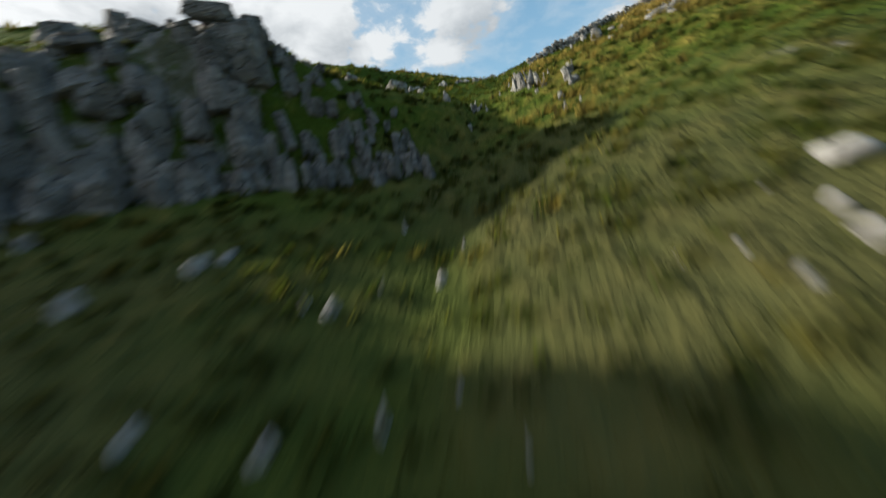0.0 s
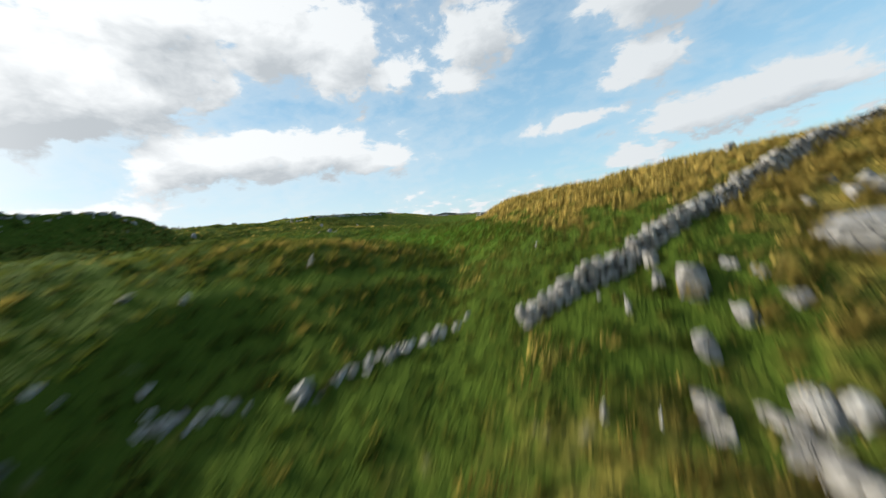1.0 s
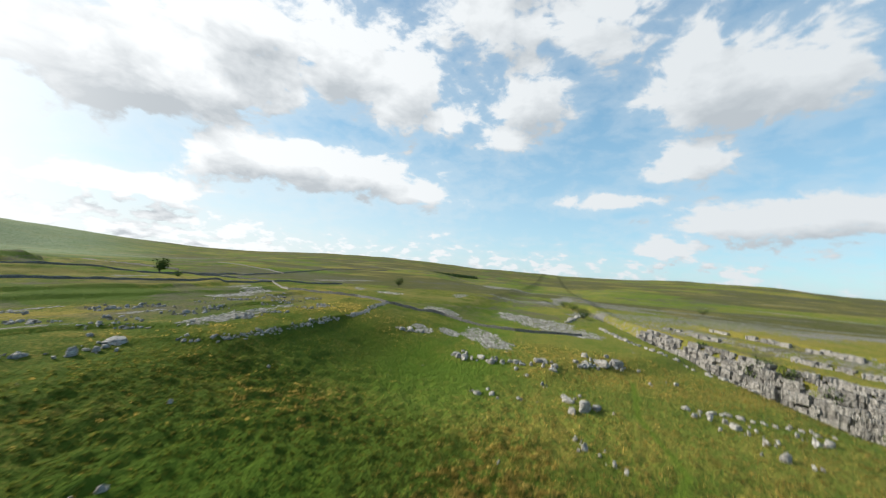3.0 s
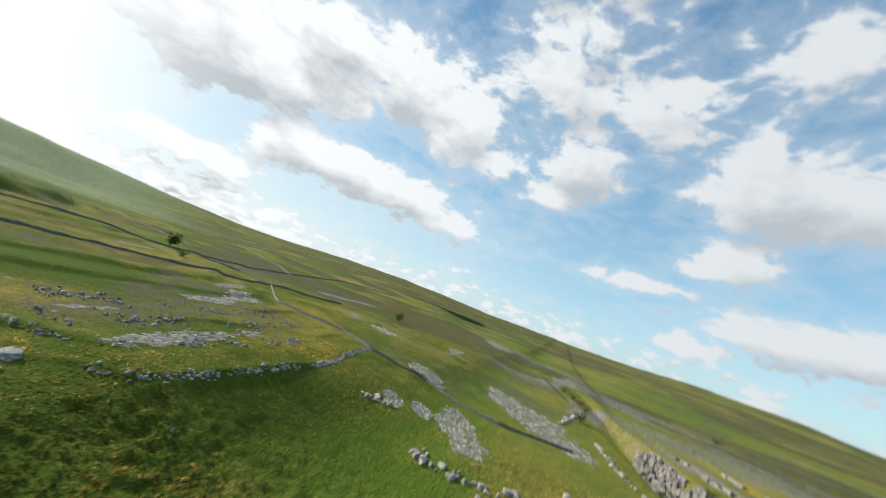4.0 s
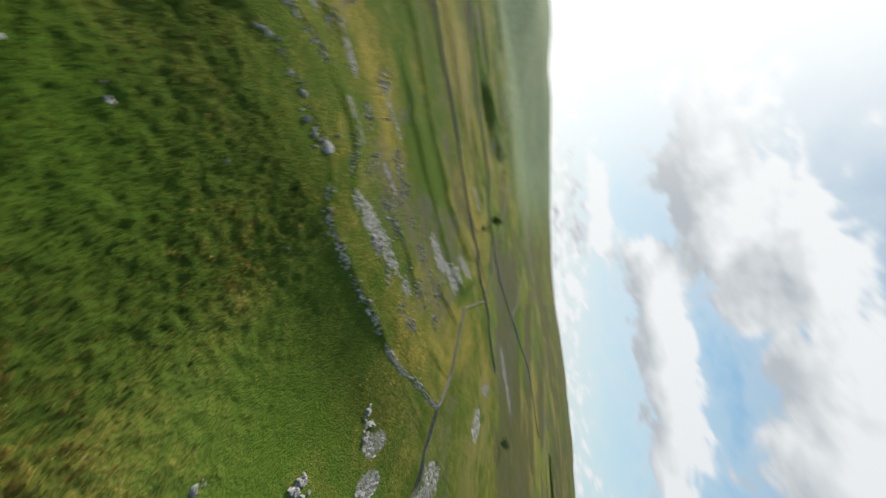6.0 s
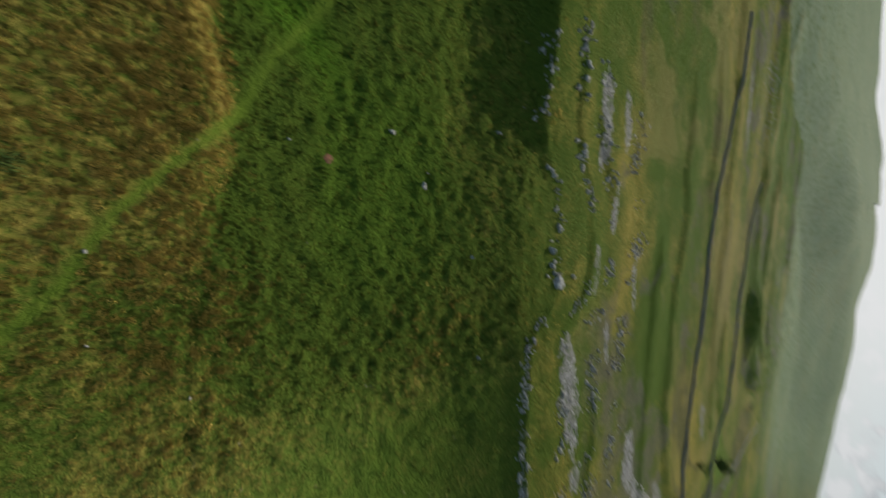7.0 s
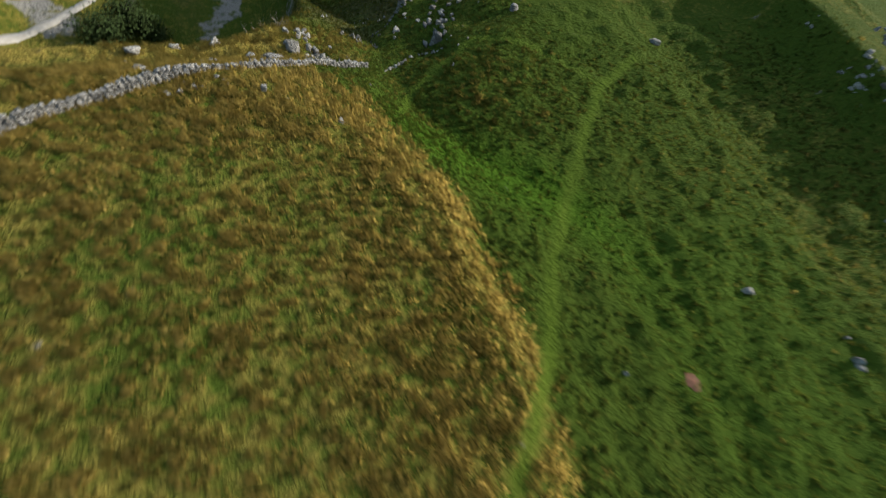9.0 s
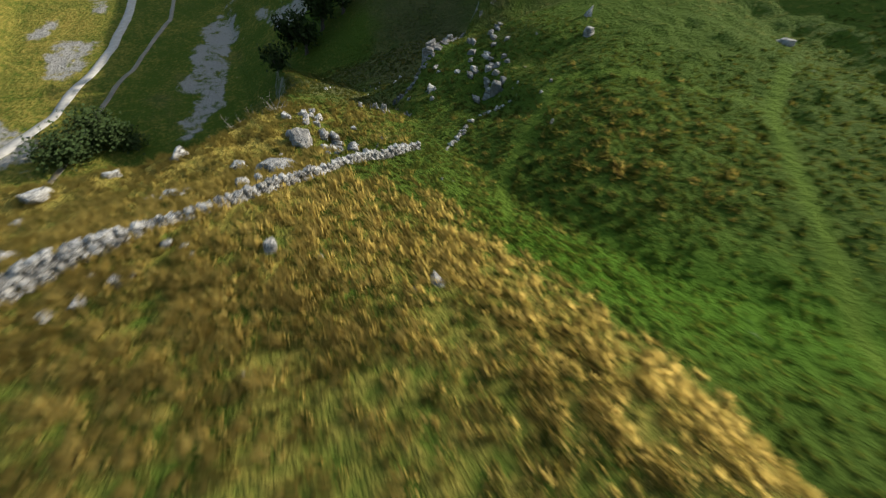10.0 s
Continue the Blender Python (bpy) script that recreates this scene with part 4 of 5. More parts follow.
rocks(SHELF, "rocks of the shelf outcrop", 1, "of a hillside outcrop", ("block", "slab"))
rocks(GULLY, "stones in the gully", 2, "on the gully side", ("block", "boulder"))
rocks(BANK, "rocks of the shaded bank", 3, "of the shaded bank", ("block",))
rocks(START, "stones at the gully foot", 4, "at the foot of the gully")
rocks(BROW, "rocks of the brow", 5, "below the old wall", ("block", "slab", "boulder"))
rocks(SLOPE, "boulders above the valley", 6, "above the valley", ("block", "boulder", "slab"))
rocks(WALLSIDE, "stones beside the wall", 7, "beside the dry stone wall", ("block",))
rocks(CREST, "rocks of the crag top", 8, "on top of the crag", ("block", "boulder"))
rocks(MEADOW, "boulders in the meadow", 9, "out in the meadow", ("block", "boulder", "slab"))
rocks(MEADOW_EDGE, "boulders at the meadow edge", 10, "at the edge of the meadow", ("boulder", "block"))
rocks(WEST, "stones below the terrace", 11, "below the limestone terrace", ("boulder",))


# ---- crag, ledges and cliff ----
def stations(line, step):
    """Places along a line: point, direction and the way gone."""
    gone = 0.0
    for (ax, ay), (bx, by) in zip(line, line[1:]):
        size = math.hypot(bx - ax, by - ay)
        u = Vector(((bx - ax) / size, (by - ay) / size))
        s = 0.0
        while s < size:
            yield Vector((ax, ay)) + u * s, u, gone + s
            s += step
        gone += size


def group_thing(name, x, y, label, category):
    ob = new(name)
    ob.empty_display_size = 0.3
    ob.matrix_world = pose(x, y, ground_at(x, y))
    return tagged(ob, label, category)


def part_at(me, name, parent, m):
    ob = new(name, me)
    ob.parent = parent
    ob.matrix_world = m
    ob.matrix_parent_inverse = parent.matrix_world.inverted()
    ob.matrix_basis = m
    return ob


def make_crag():
    r = random.Random(31)
    crag = group_thing("limestone_crag", -11.3, 26.0, "dark weathered limestone crag with broken grassy ledges", "crag")
    line = [Vector(p) for p in ((-7.2, 29.6), (-9.8, 27.9), (-11.3, 26.9), (-14, 24.7), (-16.5, 22.7), (-19.5, 18.5))]
    gone = 0.0
    for a, b in zip(line, line[1:]):
        u = (b - a).normalized()
        n = Vector((-u.y, u.x))
        s = 0.0
        while s < (b - a).length:
            small = gone + s < 4.2
            w = r.uniform(0.35, 0.65) if small else r.uniform(0.6, 1.35)
            for k in range(6):
                out = 1.15 - 0.4 * k + r.uniform(-0.15, 0.15)
                p = a + u * (s + r.uniform(-0.25, 0.25)) + n * out
                if r.random() < (0.3 if small else 0.1):
                    continue
                h = (r.uniform(0.6, 1.1) if small else r.uniform(0.8, 1.7)) * (1.0, 1.0, 0.9, 0.8, 0.45, 0.35)[k]
                z = ground_at(p.x, p.y) + (r.uniform(-0.25, 0.15) if k < 4 else -0.2) * h
                turn = math.degrees(math.atan2(u.y, u.x)) + r.uniform(-25, 25)
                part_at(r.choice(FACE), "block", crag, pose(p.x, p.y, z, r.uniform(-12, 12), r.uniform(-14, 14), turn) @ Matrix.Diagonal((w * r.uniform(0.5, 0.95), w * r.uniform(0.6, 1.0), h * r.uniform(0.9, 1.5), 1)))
            s += w * 0.55
        gone += (b - a).length
    # the horned stack on the edge, and a lesser one beside it
    for x, y, z, w, d, h, lean, turn in ((-11.1, 27.2, -7.4, 1.5, 1.4, 1.9, 4, 20), (-10.9, 27.5, -6.8, 1.0, 1.1, 1.1, 0, 50), (-11.4, 26.7, -6.3, 1.5, 0.8, 0.5, 16, 15), (-13.6, 26.1, -6.45, 1.3, 1.0, 0.8, 10, 30), (-13.9, 26.0, -6.0, 0.8, 0.6, 0.5, 22, 10)):
        part_at(FACE[int(w * 10) % 8], "block", crag, pose(x, y, z, 4, lean, turn) @ Matrix.Diagonal((w, d, h, 1)))


def make_upper_bank():
    """Broken rows of blocks along the bank above the crag."""
    r = random.Random(33)
    bank = group_thing("rocky_bank", -14.3, 35, "rows of dark limestone blocks along a grassy bank", "bank")
    for line, chance in (([(-12.4, 38.4), (-14.2, 35), (-15.8, 31.4), (-17.8, 28.6), (-21, 26.5)], 0.5), ([(-13.2, 39.2), (-15.2, 35.2), (-17, 31.6), (-19, 28.8)], 0.15), ([(-11.2, 37), (-12.6, 34.2), (-13.9, 31), (-15.4, 28.4)], 0.4)):
        for at, u, gone in stations(line, 0.62):
            if r.random() > chance:
                continue
            w, h = r.uniform(0.7, 1.5), r.uniform(0.4, 0.75)
            p = at + Vector((r.uniform(-0.4, 0.4), r.uniform(-0.4, 0.4)))
            turn = math.degrees(math.atan2(u.y, u.x)) + r.uniform(-20, 20)
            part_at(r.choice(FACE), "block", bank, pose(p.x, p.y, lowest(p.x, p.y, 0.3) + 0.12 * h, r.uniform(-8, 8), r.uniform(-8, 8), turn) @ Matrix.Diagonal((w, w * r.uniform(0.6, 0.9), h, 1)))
    part_at(FACE[2], "block", bank, pose(-12.7, 38.2, ground_at(-12.7, 38.2) + 0.35, 5, 5, 60) @ Matrix.Diagonal((1.1, 1.0, 1.4, 1)))


def ledge_x(y, k):
    """Where the k-th ledge runs at y; 0 is the terrace rim itself."""
    rim = float(scarp_x(np.array([y]))[0])
    if k == 0:
        return rim
    a, b = STEPS[k - 1], STEPS[k]
    x = rim - a
    for _ in range(6):
        x = rim - a + 0.35 * (b - a) * float(rough(np.array([x]), np.array([y]), 26 + 0.35 * a, 3, 100 + k - 1)[0])
    return x


def make_ledges():
    """The broken rim of the terrace west of the meadow and the ledges behind it, in stretches."""
    r = random.Random(41)
    for k, lo, hi in ((0, 48, 78), (0, 78, 97), (0, 97, 116), (0, 117, 138), (0, 138, 160), (0, 160, 184), (0, 184, 214), (1, 50, 90), (1, 90, 130), (1, 130, 180), (2, 55, 110), (2, 110, 190), (3, 60, 190)):
        mid = (lo + hi) / 2
        sharp = k == 0 and lo > 110
        ledge = group_thing("limestone_ledge", ledge_x(mid, k), mid, "pale broken limestone edge along a steep grassy rim" if sharp else "low broken limestone ledge along a grassy terrace rim", "ledge")
        y = lo + 0.5
        while y < hi:
            w = r.uniform(0.35, 1.25) if sharp else r.uniform(0.4, 1.4)
            bunch = math.sin(y * 0.55 + 3 * k) + math.sin(y * 0.23 + k) + r.uniform(-0.7, 0.7)
            if bunch > (-1.3 if sharp else 0.0 if k == 0 and y < 80 else 0.5 if k == 0 else 0.1):
                for _ in range(r.choice((1, 2, 2, 3)) if sharp else r.choice((1, 2, 3))):
                    x = ledge_x(y, k) + (r.gauss(0.1, 0.55) if sharp else r.gauss(0, 0.8 + 0.6 * k))
                    yy = y + r.uniform(-0.4, 0.4)
                    h = r.uniform(0.3, 0.85) if sharp else r.uniform(0.35, 1.0)
                    part_at(r.choice(RIM if sharp or r.random() < 0.85 else FACE), "block", ledge, pose(x, yy, lowest(x, yy, 0.4) + h * r.uniform(0.05, 0.3), r.uniform(-8, 8), r.uniform(-8, 8), 90 + r.uniform(-30, 30)) @ Matrix.Diagonal((w, w * r.uniform(0.5, 0.8), h, 1)))
                    w *= 0.7
            y += max(w * 0.55, 0.35) if sharp else max(w * 0.8, 0.5)


make_crag()
make_upper_bank()
make_ledges()


def make_outcrops():
    r = random.Random(43)
    for cx, cy, length, turn in ((-6, 160, 9, 20), (19, 173, 16, 38), (-16, 160, 8, 5), (-38, 171, 9, 60), (4, 163, 8, -10)):
        thing = group_thing("limestone_outcrop", cx, cy, "knobbly pale limestone outcrop at a meadow step", "outcrop")
        for _ in range(int(length * 1.5)):
            s, o = r.uniform(-0.5, 0.5) * length, r.gauss(0, 1.3)
            x = cx + s * math.cos(radians(turn)) - o * math.sin(radians(turn))
            y = cy + s * math.sin(radians(turn)) + o * math.cos(radians(turn))
            w, h = r.uniform(0.8, 2.4), r.uniform(0.5, 1.35)
            part_at(r.choice(ROCKS["block"]), "block", thing, pose(x, y, lowest(x, y, 0.5) + 0.25 * h, r.uniform(-8, 8), r.uniform(-8, 8), r.uniform(0, 360)) @ Matrix.Diagonal((w, w * 0.8, h, 1)))


make_outcrops()


def make_shelf():
    """The broken ledge on the sunlit side of the gully: two rows of pale blocks."""
    r = random.Random(44)
    shelf = group_thing("limestone_outcrop", 3.4, 40.5, "ledge of pale broken limestone blocks on a sunlit grassy slope", "outcrop")
    for line, low, high, chance in (([(1.5, 42.7), (3.1, 41.4), (3.7, 39.8), (3.5, 37.4), (3.4, 35.8)], 0.5, 1.05, 0.8), ([(4.6, 39.8), (4.5, 38.4), (4.2, 37.0)], 0.5, 1.0, 0.45)):
        for at, u, gone in stations(line, 0.6 * low + 0.15):
            if r.random() > chance:
                continue
            w = r.uniform(low, high)
            p = at + Vector((r.gauss(0, 0.22), r.gauss(0, 0.22)))
            turn = math.degrees(math.atan2(u.y, u.x)) + r.uniform(-25, 25)
            part_at(r.choice(ROCKS["block"] + ROCKS["slab"]), "block", shelf, pose(p.x, p.y, lowest(p.x, p.y, 0.25) + 0.16 * w, r.uniform(-10, 10), r.uniform(-10, 10), turn) @ Matrix.Diagonal((w, w * r.uniform(0.55, 0.85), w * r.uniform(0.5, 0.8), 1)))


def make_fluted_stones():
    """Clusters of upright, rain-fluted stones in the gully grass."""
    r = random.Random(46)
    for cx, cy, count, tall in ((-3.3, 34.7, 7, 0.95), (-2.7, 33.7, 5, 0.9), (-1.5, 32.8, 6, 0.8), (-5.5, 35.3, 3, 0.7), (-8.6, 33.7, 5, 0.6)):
        thing = group_thing("limestone_outcrop", cx, cy, "cluster of upright fluted pale stones in gully grass", "outcrop")
        for _ in range(count):
            x, y = cx + r.gauss(0, 0.24), cy + r.gauss(0, 0.30)
            h, w = tall * r.uniform(0.55, 1.1), r.uniform(0.18, 0.36)
            part_at(r.choice(ROCKS["spike"] + ROCKS["block"]), "stone", thing, pose(x, y, lowest(x, y, 0.1) + 0.32 * h, r.uniform(-16, 16), r.uniform(-6, 20), r.uniform(0, 360)) @ Matrix.Diagonal((w, w * r.uniform(0.6, 1.0), h, 1)))


make_shelf()
make_fluted_stones()


def make_scar_rows():
    """Low rows of pale stone along the edge of the meadow above the gorge."""
    r = random.Random(45)
    for line, low, high in (([(32, 149.6), (43, 151), (50, 150.6), (57, 149)], 0.6, 1.5), ([(29, 252), (35, 220), (41, 203), (60, 184)], 0.8, 2.2), ([(14, 262), (24, 300), (30, 340), (24, 380)], 1.2, 3.0)):
        thing = group_thing("limestone_scar", *line[1], "low row of pale limestone stones along a meadow edge", "scar")
        for at, u, gone in stations(line, 1.1 * low):
            if r.random() < 0.25:
                continue
            w = r.uniform(low, high)
            p = at + Vector((r.gauss(0, 0.7), r.gauss(0, 0.7)))
            part_at(r.choice(ROCKS["block"] + ROCKS["slab"]), "block", thing, pose(p.x, p.y, lowest(p.x, p.y, 0.3) + 0.12 * w, r.uniform(-8, 8), r.uniform(-8, 8), r.uniform(0, 360)) @ Matrix.Diagonal((w, w * r.uniform(0.6, 0.9), w * r.uniform(0.4, 0.7), 1)))


make_scar_rows()


def make_pavements():
    """Bare limestone pavement: clints side by side with grikes between."""
    r = random.Random(47)
    for cx, cy, ry, rx, turn in PAVED[:14]:
        cell = 1.05 if cy < 160 else 1.4 if cy < 230 else 2.3
        thing = group_thing("limestone_pavement", cx, cy, "bare grey limestone pavement split by dark grikes", "pavement")
        n = 0
        for i in range(int(-1.5 * rx / cell), int(1.5 * rx / cell) + 1):
            for j in range(int(-1.4 * ry / cell), int(1.4 * ry / cell) + 1):
                u, v = (i + r.uniform(-0.3, 0.3)) * cell, (j + r.uniform(-0.3, 0.3)) * cell
                if r.random() < 0.5 or n > 290:
                    continue
                c, s = math.cos(radians(turn)), math.sin(radians(turn))
                x, y = cx + u * c - v * s, cy + u * s + v * c
                if float(paved(np.array([x]), np.array([y]))[0]) < r.uniform(0.3, 0.9):
                    continue
                h = r.uniform(0.2, 0.42)
                part_at(r.choice(SLABS), "slab", thing, pose(x, y, lowest(x, y, 0.4) - 0.14 * h, r.uniform(-3, 3), r.uniform(-3, 3), turn + r.uniform(-10, 10)) @ Matrix.Diagonal((cell * r.uniform(0.35, 0.8), cell * r.uniform(0.9, 2.2), h, 1)))
                n += 1


make_pavements()


def make_cliff():
    """The scars on the far side of the gorge: broken beds of limestone with grass ledges between."""
    r = random.Random(53)
    pts = [Vector(p) for p in GORGE]

    def on_gorge(s, off):
        start = 0.0
        for a, b in zip(pts, pts[1:]):
            size = (b - a).length
            if start + size >= s:
                u = (b - a) / size
                n = Vector((-u.y, u.x))
                return a + u * (s - start) + n * off, u, n
            start += size
        return None, None, None

    for k, (off, _) in enumerate(SCARS):
        for lo in range(150, 500, 65):
            thing = None
            s = float(lo)
            while s < lo + 65:
                w = r.uniform(1.6, 5.0)
                at, u, n = on_gorge(s, off)
                if at is None:
                    break
                # the scar wanders to and fro along the slope
                for _ in range(5):
                    at = on_gorge(s, off - float(wander(np.array([at.x]), np.array([at.y]), k)[0]))[0]
                foot, top = ground_at(at.x - n.x * 2.4, at.y - n.y * 2.4), ground_at(at.x + n.x * 2.6, at.y + n.y * 2.6)
                rise_here = max(top - foot, 0.4)
                gap = float(rough(np.array([s * 1.0]), np.array([k * 31.0]), 17, 3, 47)[0])
                if gap > (0.75 if k < 2 else 0.4 if k == 2 else 0.0) or r.random() < 0.06:
                    s += w
                    continue
                if thing is None:
                    thing = group_thing("limestone_cliff" if k < 3 else "limestone_scar", at.x, at.y, "pale bedded limestone cliff with dark joints along a gorge" if k < 3 else "broken limestone scar on the grassy slope above a gorge", "cliff")
                beds = max(1, round(rise_here / r.uniform(1.2, 2.6)))
                tall = rise_here / beds
                turn = math.degrees(math.atan2(u.y, u.x))
                for b in range(beds):
                    if r.random() < 0.12:
                        continue
                    p = at + n * (-1.3 + 2.0 * b / beds + r.uniform(-0.55, 0.55)) + u * r.uniform(-0.8, 0.8)
                    wide, high = w * r.uniform(0.8, 1.35), tall * r.uniform(0.75, 1.2)
                    part_at(r.choice(BEDS), "block", thing, pose(p.x, p.y, foot + tall * (b + 0.42), r.uniform(-4, 4), r.uniform(-4, 4), turn + r.uniform(-14, 14)) @ Matrix.Diagonal((wide, r.uniform(2.0, 4.0), high, 1)))
                s += w * 0.9


make_cliff()


# ---- the dry stone wall ----
WALL = [(-1.9, 45.2), (3, 47.6), (7.2, 50), (9.7, 51.5), (11.3, 52.1), (13, 52.8), (14.8, 53.5), (16.5, 54.4), (19, 55.9), (22.2, 58.2), (26, 62)]
FALLEN = [(-4.0, 45.6), (-5.4, 44.7), (-6.7, 43.4), (-7.8, 42.3), (-9.4, 41.7), (-11.4, 41.1), (-13.5, 40.1)]


def make_wall():
    r = random.Random(61)
    wall = group_thing("dry_stone_wall", 7.4, 49.2, "low half-ruined grey dry stone wall across the grass", "wall")
    rest_v, rest_f, made = [], [], 0
    for at, u, gone in stations(WALL, 0.34):
        n = Vector((-u.y, u.x))
        turn = math.degrees(math.atan2(u.y, u.x))
        tall = 0.46 + 0.22 * math.sin(gone * 0.55) * math.sin(gone * 0.21 + 1) + 0.15 * (gone > 4)
        g = lowest(at.x, at.y, 0.3)
        z, k = g, 0
        while z < g + tall:
            h = r.uniform(0.13, 0.2)
            for side in (-1, 1) if z < g + tall - 0.2 else (0,):
                p = at + n * (side * (0.19 - 0.04 * k) + r.uniform(-0.03, 0.03)) + u * r.uniform(-0.08, 0.08)
                size = (r.uniform(0.26, 0.46), r.uniform(0.26, 0.36) if side else r.uniform(0.3, 0.44), h * 1.2)
                m = pose(p.x, p.y, z + h * 0.45, r.uniform(-8, 8), r.uniform(-8, 8), turn + r.uniform(-14, 14)) @ Matrix.Diagonal((*size, 1))
                me = r.choice(STONES)
                if gone < 11.5 and made < 295:
                    part_at(me, "stone", wall, m)
                    made += 1
                else:
                    base = len(rest_v)
                    rest_v += [tuple(m @ v.co) for v in me.vertices]
                    rest_f += [[base + i for i in f.vertices] for f in me.polygons]
            z += h
            k += 1
    rest = mesh_object("stonework", rest_v, rest_f, STONE, wall)
    rest.matrix_parent_inverse = wall.matrix_world.inverted()
    tagged(rest, kind="stuff")


def make_fallen():
    r = random.Random(62)
    heap = group_thing("collapsed_wall", -8.5, 42.8, "tumbled line of grey stones from a fallen wall", "wall")
    for at, u, gone in stations(FALLEN, 0.17):
        if r.random() < (0.2 if gone < 5.2 or 7.2 < gone < 10 else 0.7):
            continue
        p = at + Vector((r.gauss(0, 0.16), r.gauss(0, 0.16)))
        w = r.uniform(0.22, 0.5)
        part_at(r.choice(STONES), "stone", heap, pose(p.x, p.y, lowest(p.x, p.y, 0.15) + r.choice((0.16, 0.2, 0.45)) * w, r.uniform(-25, 25), r.uniform(-25, 25), r.uniform(0, 360)) @ Matrix.Diagonal((w, w * r.uniform(0.5, 0.8), w * r.uniform(0.6, 1.0), 1)))


make_wall()
make_fallen()


# ---- far field walls ----
def make_field_wall(line, tall, label):
    r = random.Random(int(abs(line[0][0]) * 7 + abs(line[0][1])))
    v, f = [], []
    for at, u, gone in stations(line, 2.0):
        n = Vector((-u.y, u.x)) * 0.28
        g = ground_at(at.x, at.y)
        h = tall * r.uniform(0.75, 1.15)
        k = len(v)
        for side, up in ((-1.0, -0.4), (-0.6, h), (0.6, h * r.uniform(0.9, 1.05)), (1.0, -0.4)):
            v.append((at.x + n.x * side, at.y + n.y * side, g + up))
        if k:
            f += [[k - 4 + i, k - 3 + i, k + 1 + i, k + i] for i in range(3)]
    tagged(mesh_object("field_wall", v, f, CRAG), label, "wall", "field walls")


for line in ([(-233, -7), (-224, 35), (-203, 79), (-199, 135), (-190, 158), (-185, 200), (-179, 264), (-163, 327)],
             [(-127, 219), (-97, 217), (-84, 217), (-67, 212), (-59, 213), (-48, 214), (-40, 216), (-29, 214), (-8, 212), (20, 222)],
             [(-330, 70), (-300, 130), (-275, 190), (-257, 256), (-249, 294), (-290, 420), (-312, 523), (-287, 668)],
             [(-179, 264), (-127, 219)],
             [(-257, 256), (-215, 268), (-179, 264)],
             [(-270, 379), (-330, 420), (-470, 470)],
             [(-295, 284), (-400, 300), (-520, 330)]):
    make_field_wall(line, 1.15, "long dark dry stone wall between distant pastures")


# ---- footpath soil, track and stream ----
def strip(line, width, lift, mat, name, label):
    v, f = [], []
    for at, u, gone in stations(line, 1.0):
        n = Vector((-u.y, u.x)) * width / 2
        k = len(v)
        for side in (-1.15, -0.95, 0, 0.95, 1.15):
            x, y = at.x + n.x * side, at.y + n.y * side
            v.append((x, y, ground_at(x, y) + (lift if abs(side) < 1 else -0.25)))
        if k:
            f += [[k - 5 + i, k - 4 + i, k + 1 + i, k + i] for i in range(4)]
    tagged(mesh_object(name, v, f, mat, smooth=True), label, name, kind="structure")


TRACK = [(62, 18), (54, 4), (46, -6), (41, -15), (37, -27), (33, -40), (30.5, -52), (29.5, -64), (31, -90), (36, -130), (40, -170)]
STREAM = [(44, 14), (38, -2), (34.5, -14), (30.5, -27), (25.5, -42), (22, -52), (20, -70), (23, -100), (26, -160)]
strip(TRACK, 1.7, 0.08, GRAVEL, "track", "pale gravel track along the valley floor")
strip(STREAM, 0.9, 0.05, WATER, "stream", "shallow brown stony stream in the valley")


def soil_patch():
    r = random.Random(71)
    v, f = [(-18.2, 83.8, ground_at(-18.2, 83.8) + 0.10)], []
    for k in range(18):
        a = k / 18 * 6.283
        q = r.uniform(0.45, 0.75)
        x, y = -18.2 + q * 1.25 * math.cos(a), 83.8 + q * math.sin(a)
        v.append((x, y, ground_at(x, y) + 0.03))
        f.append([0, k + 1, (k + 1) % 18 + 1])
    tagged(mesh_object("soil_patch", v, f, SOIL), "bare patch of red-brown soil in the grass", "soil", kind="structure")


soil_patch()


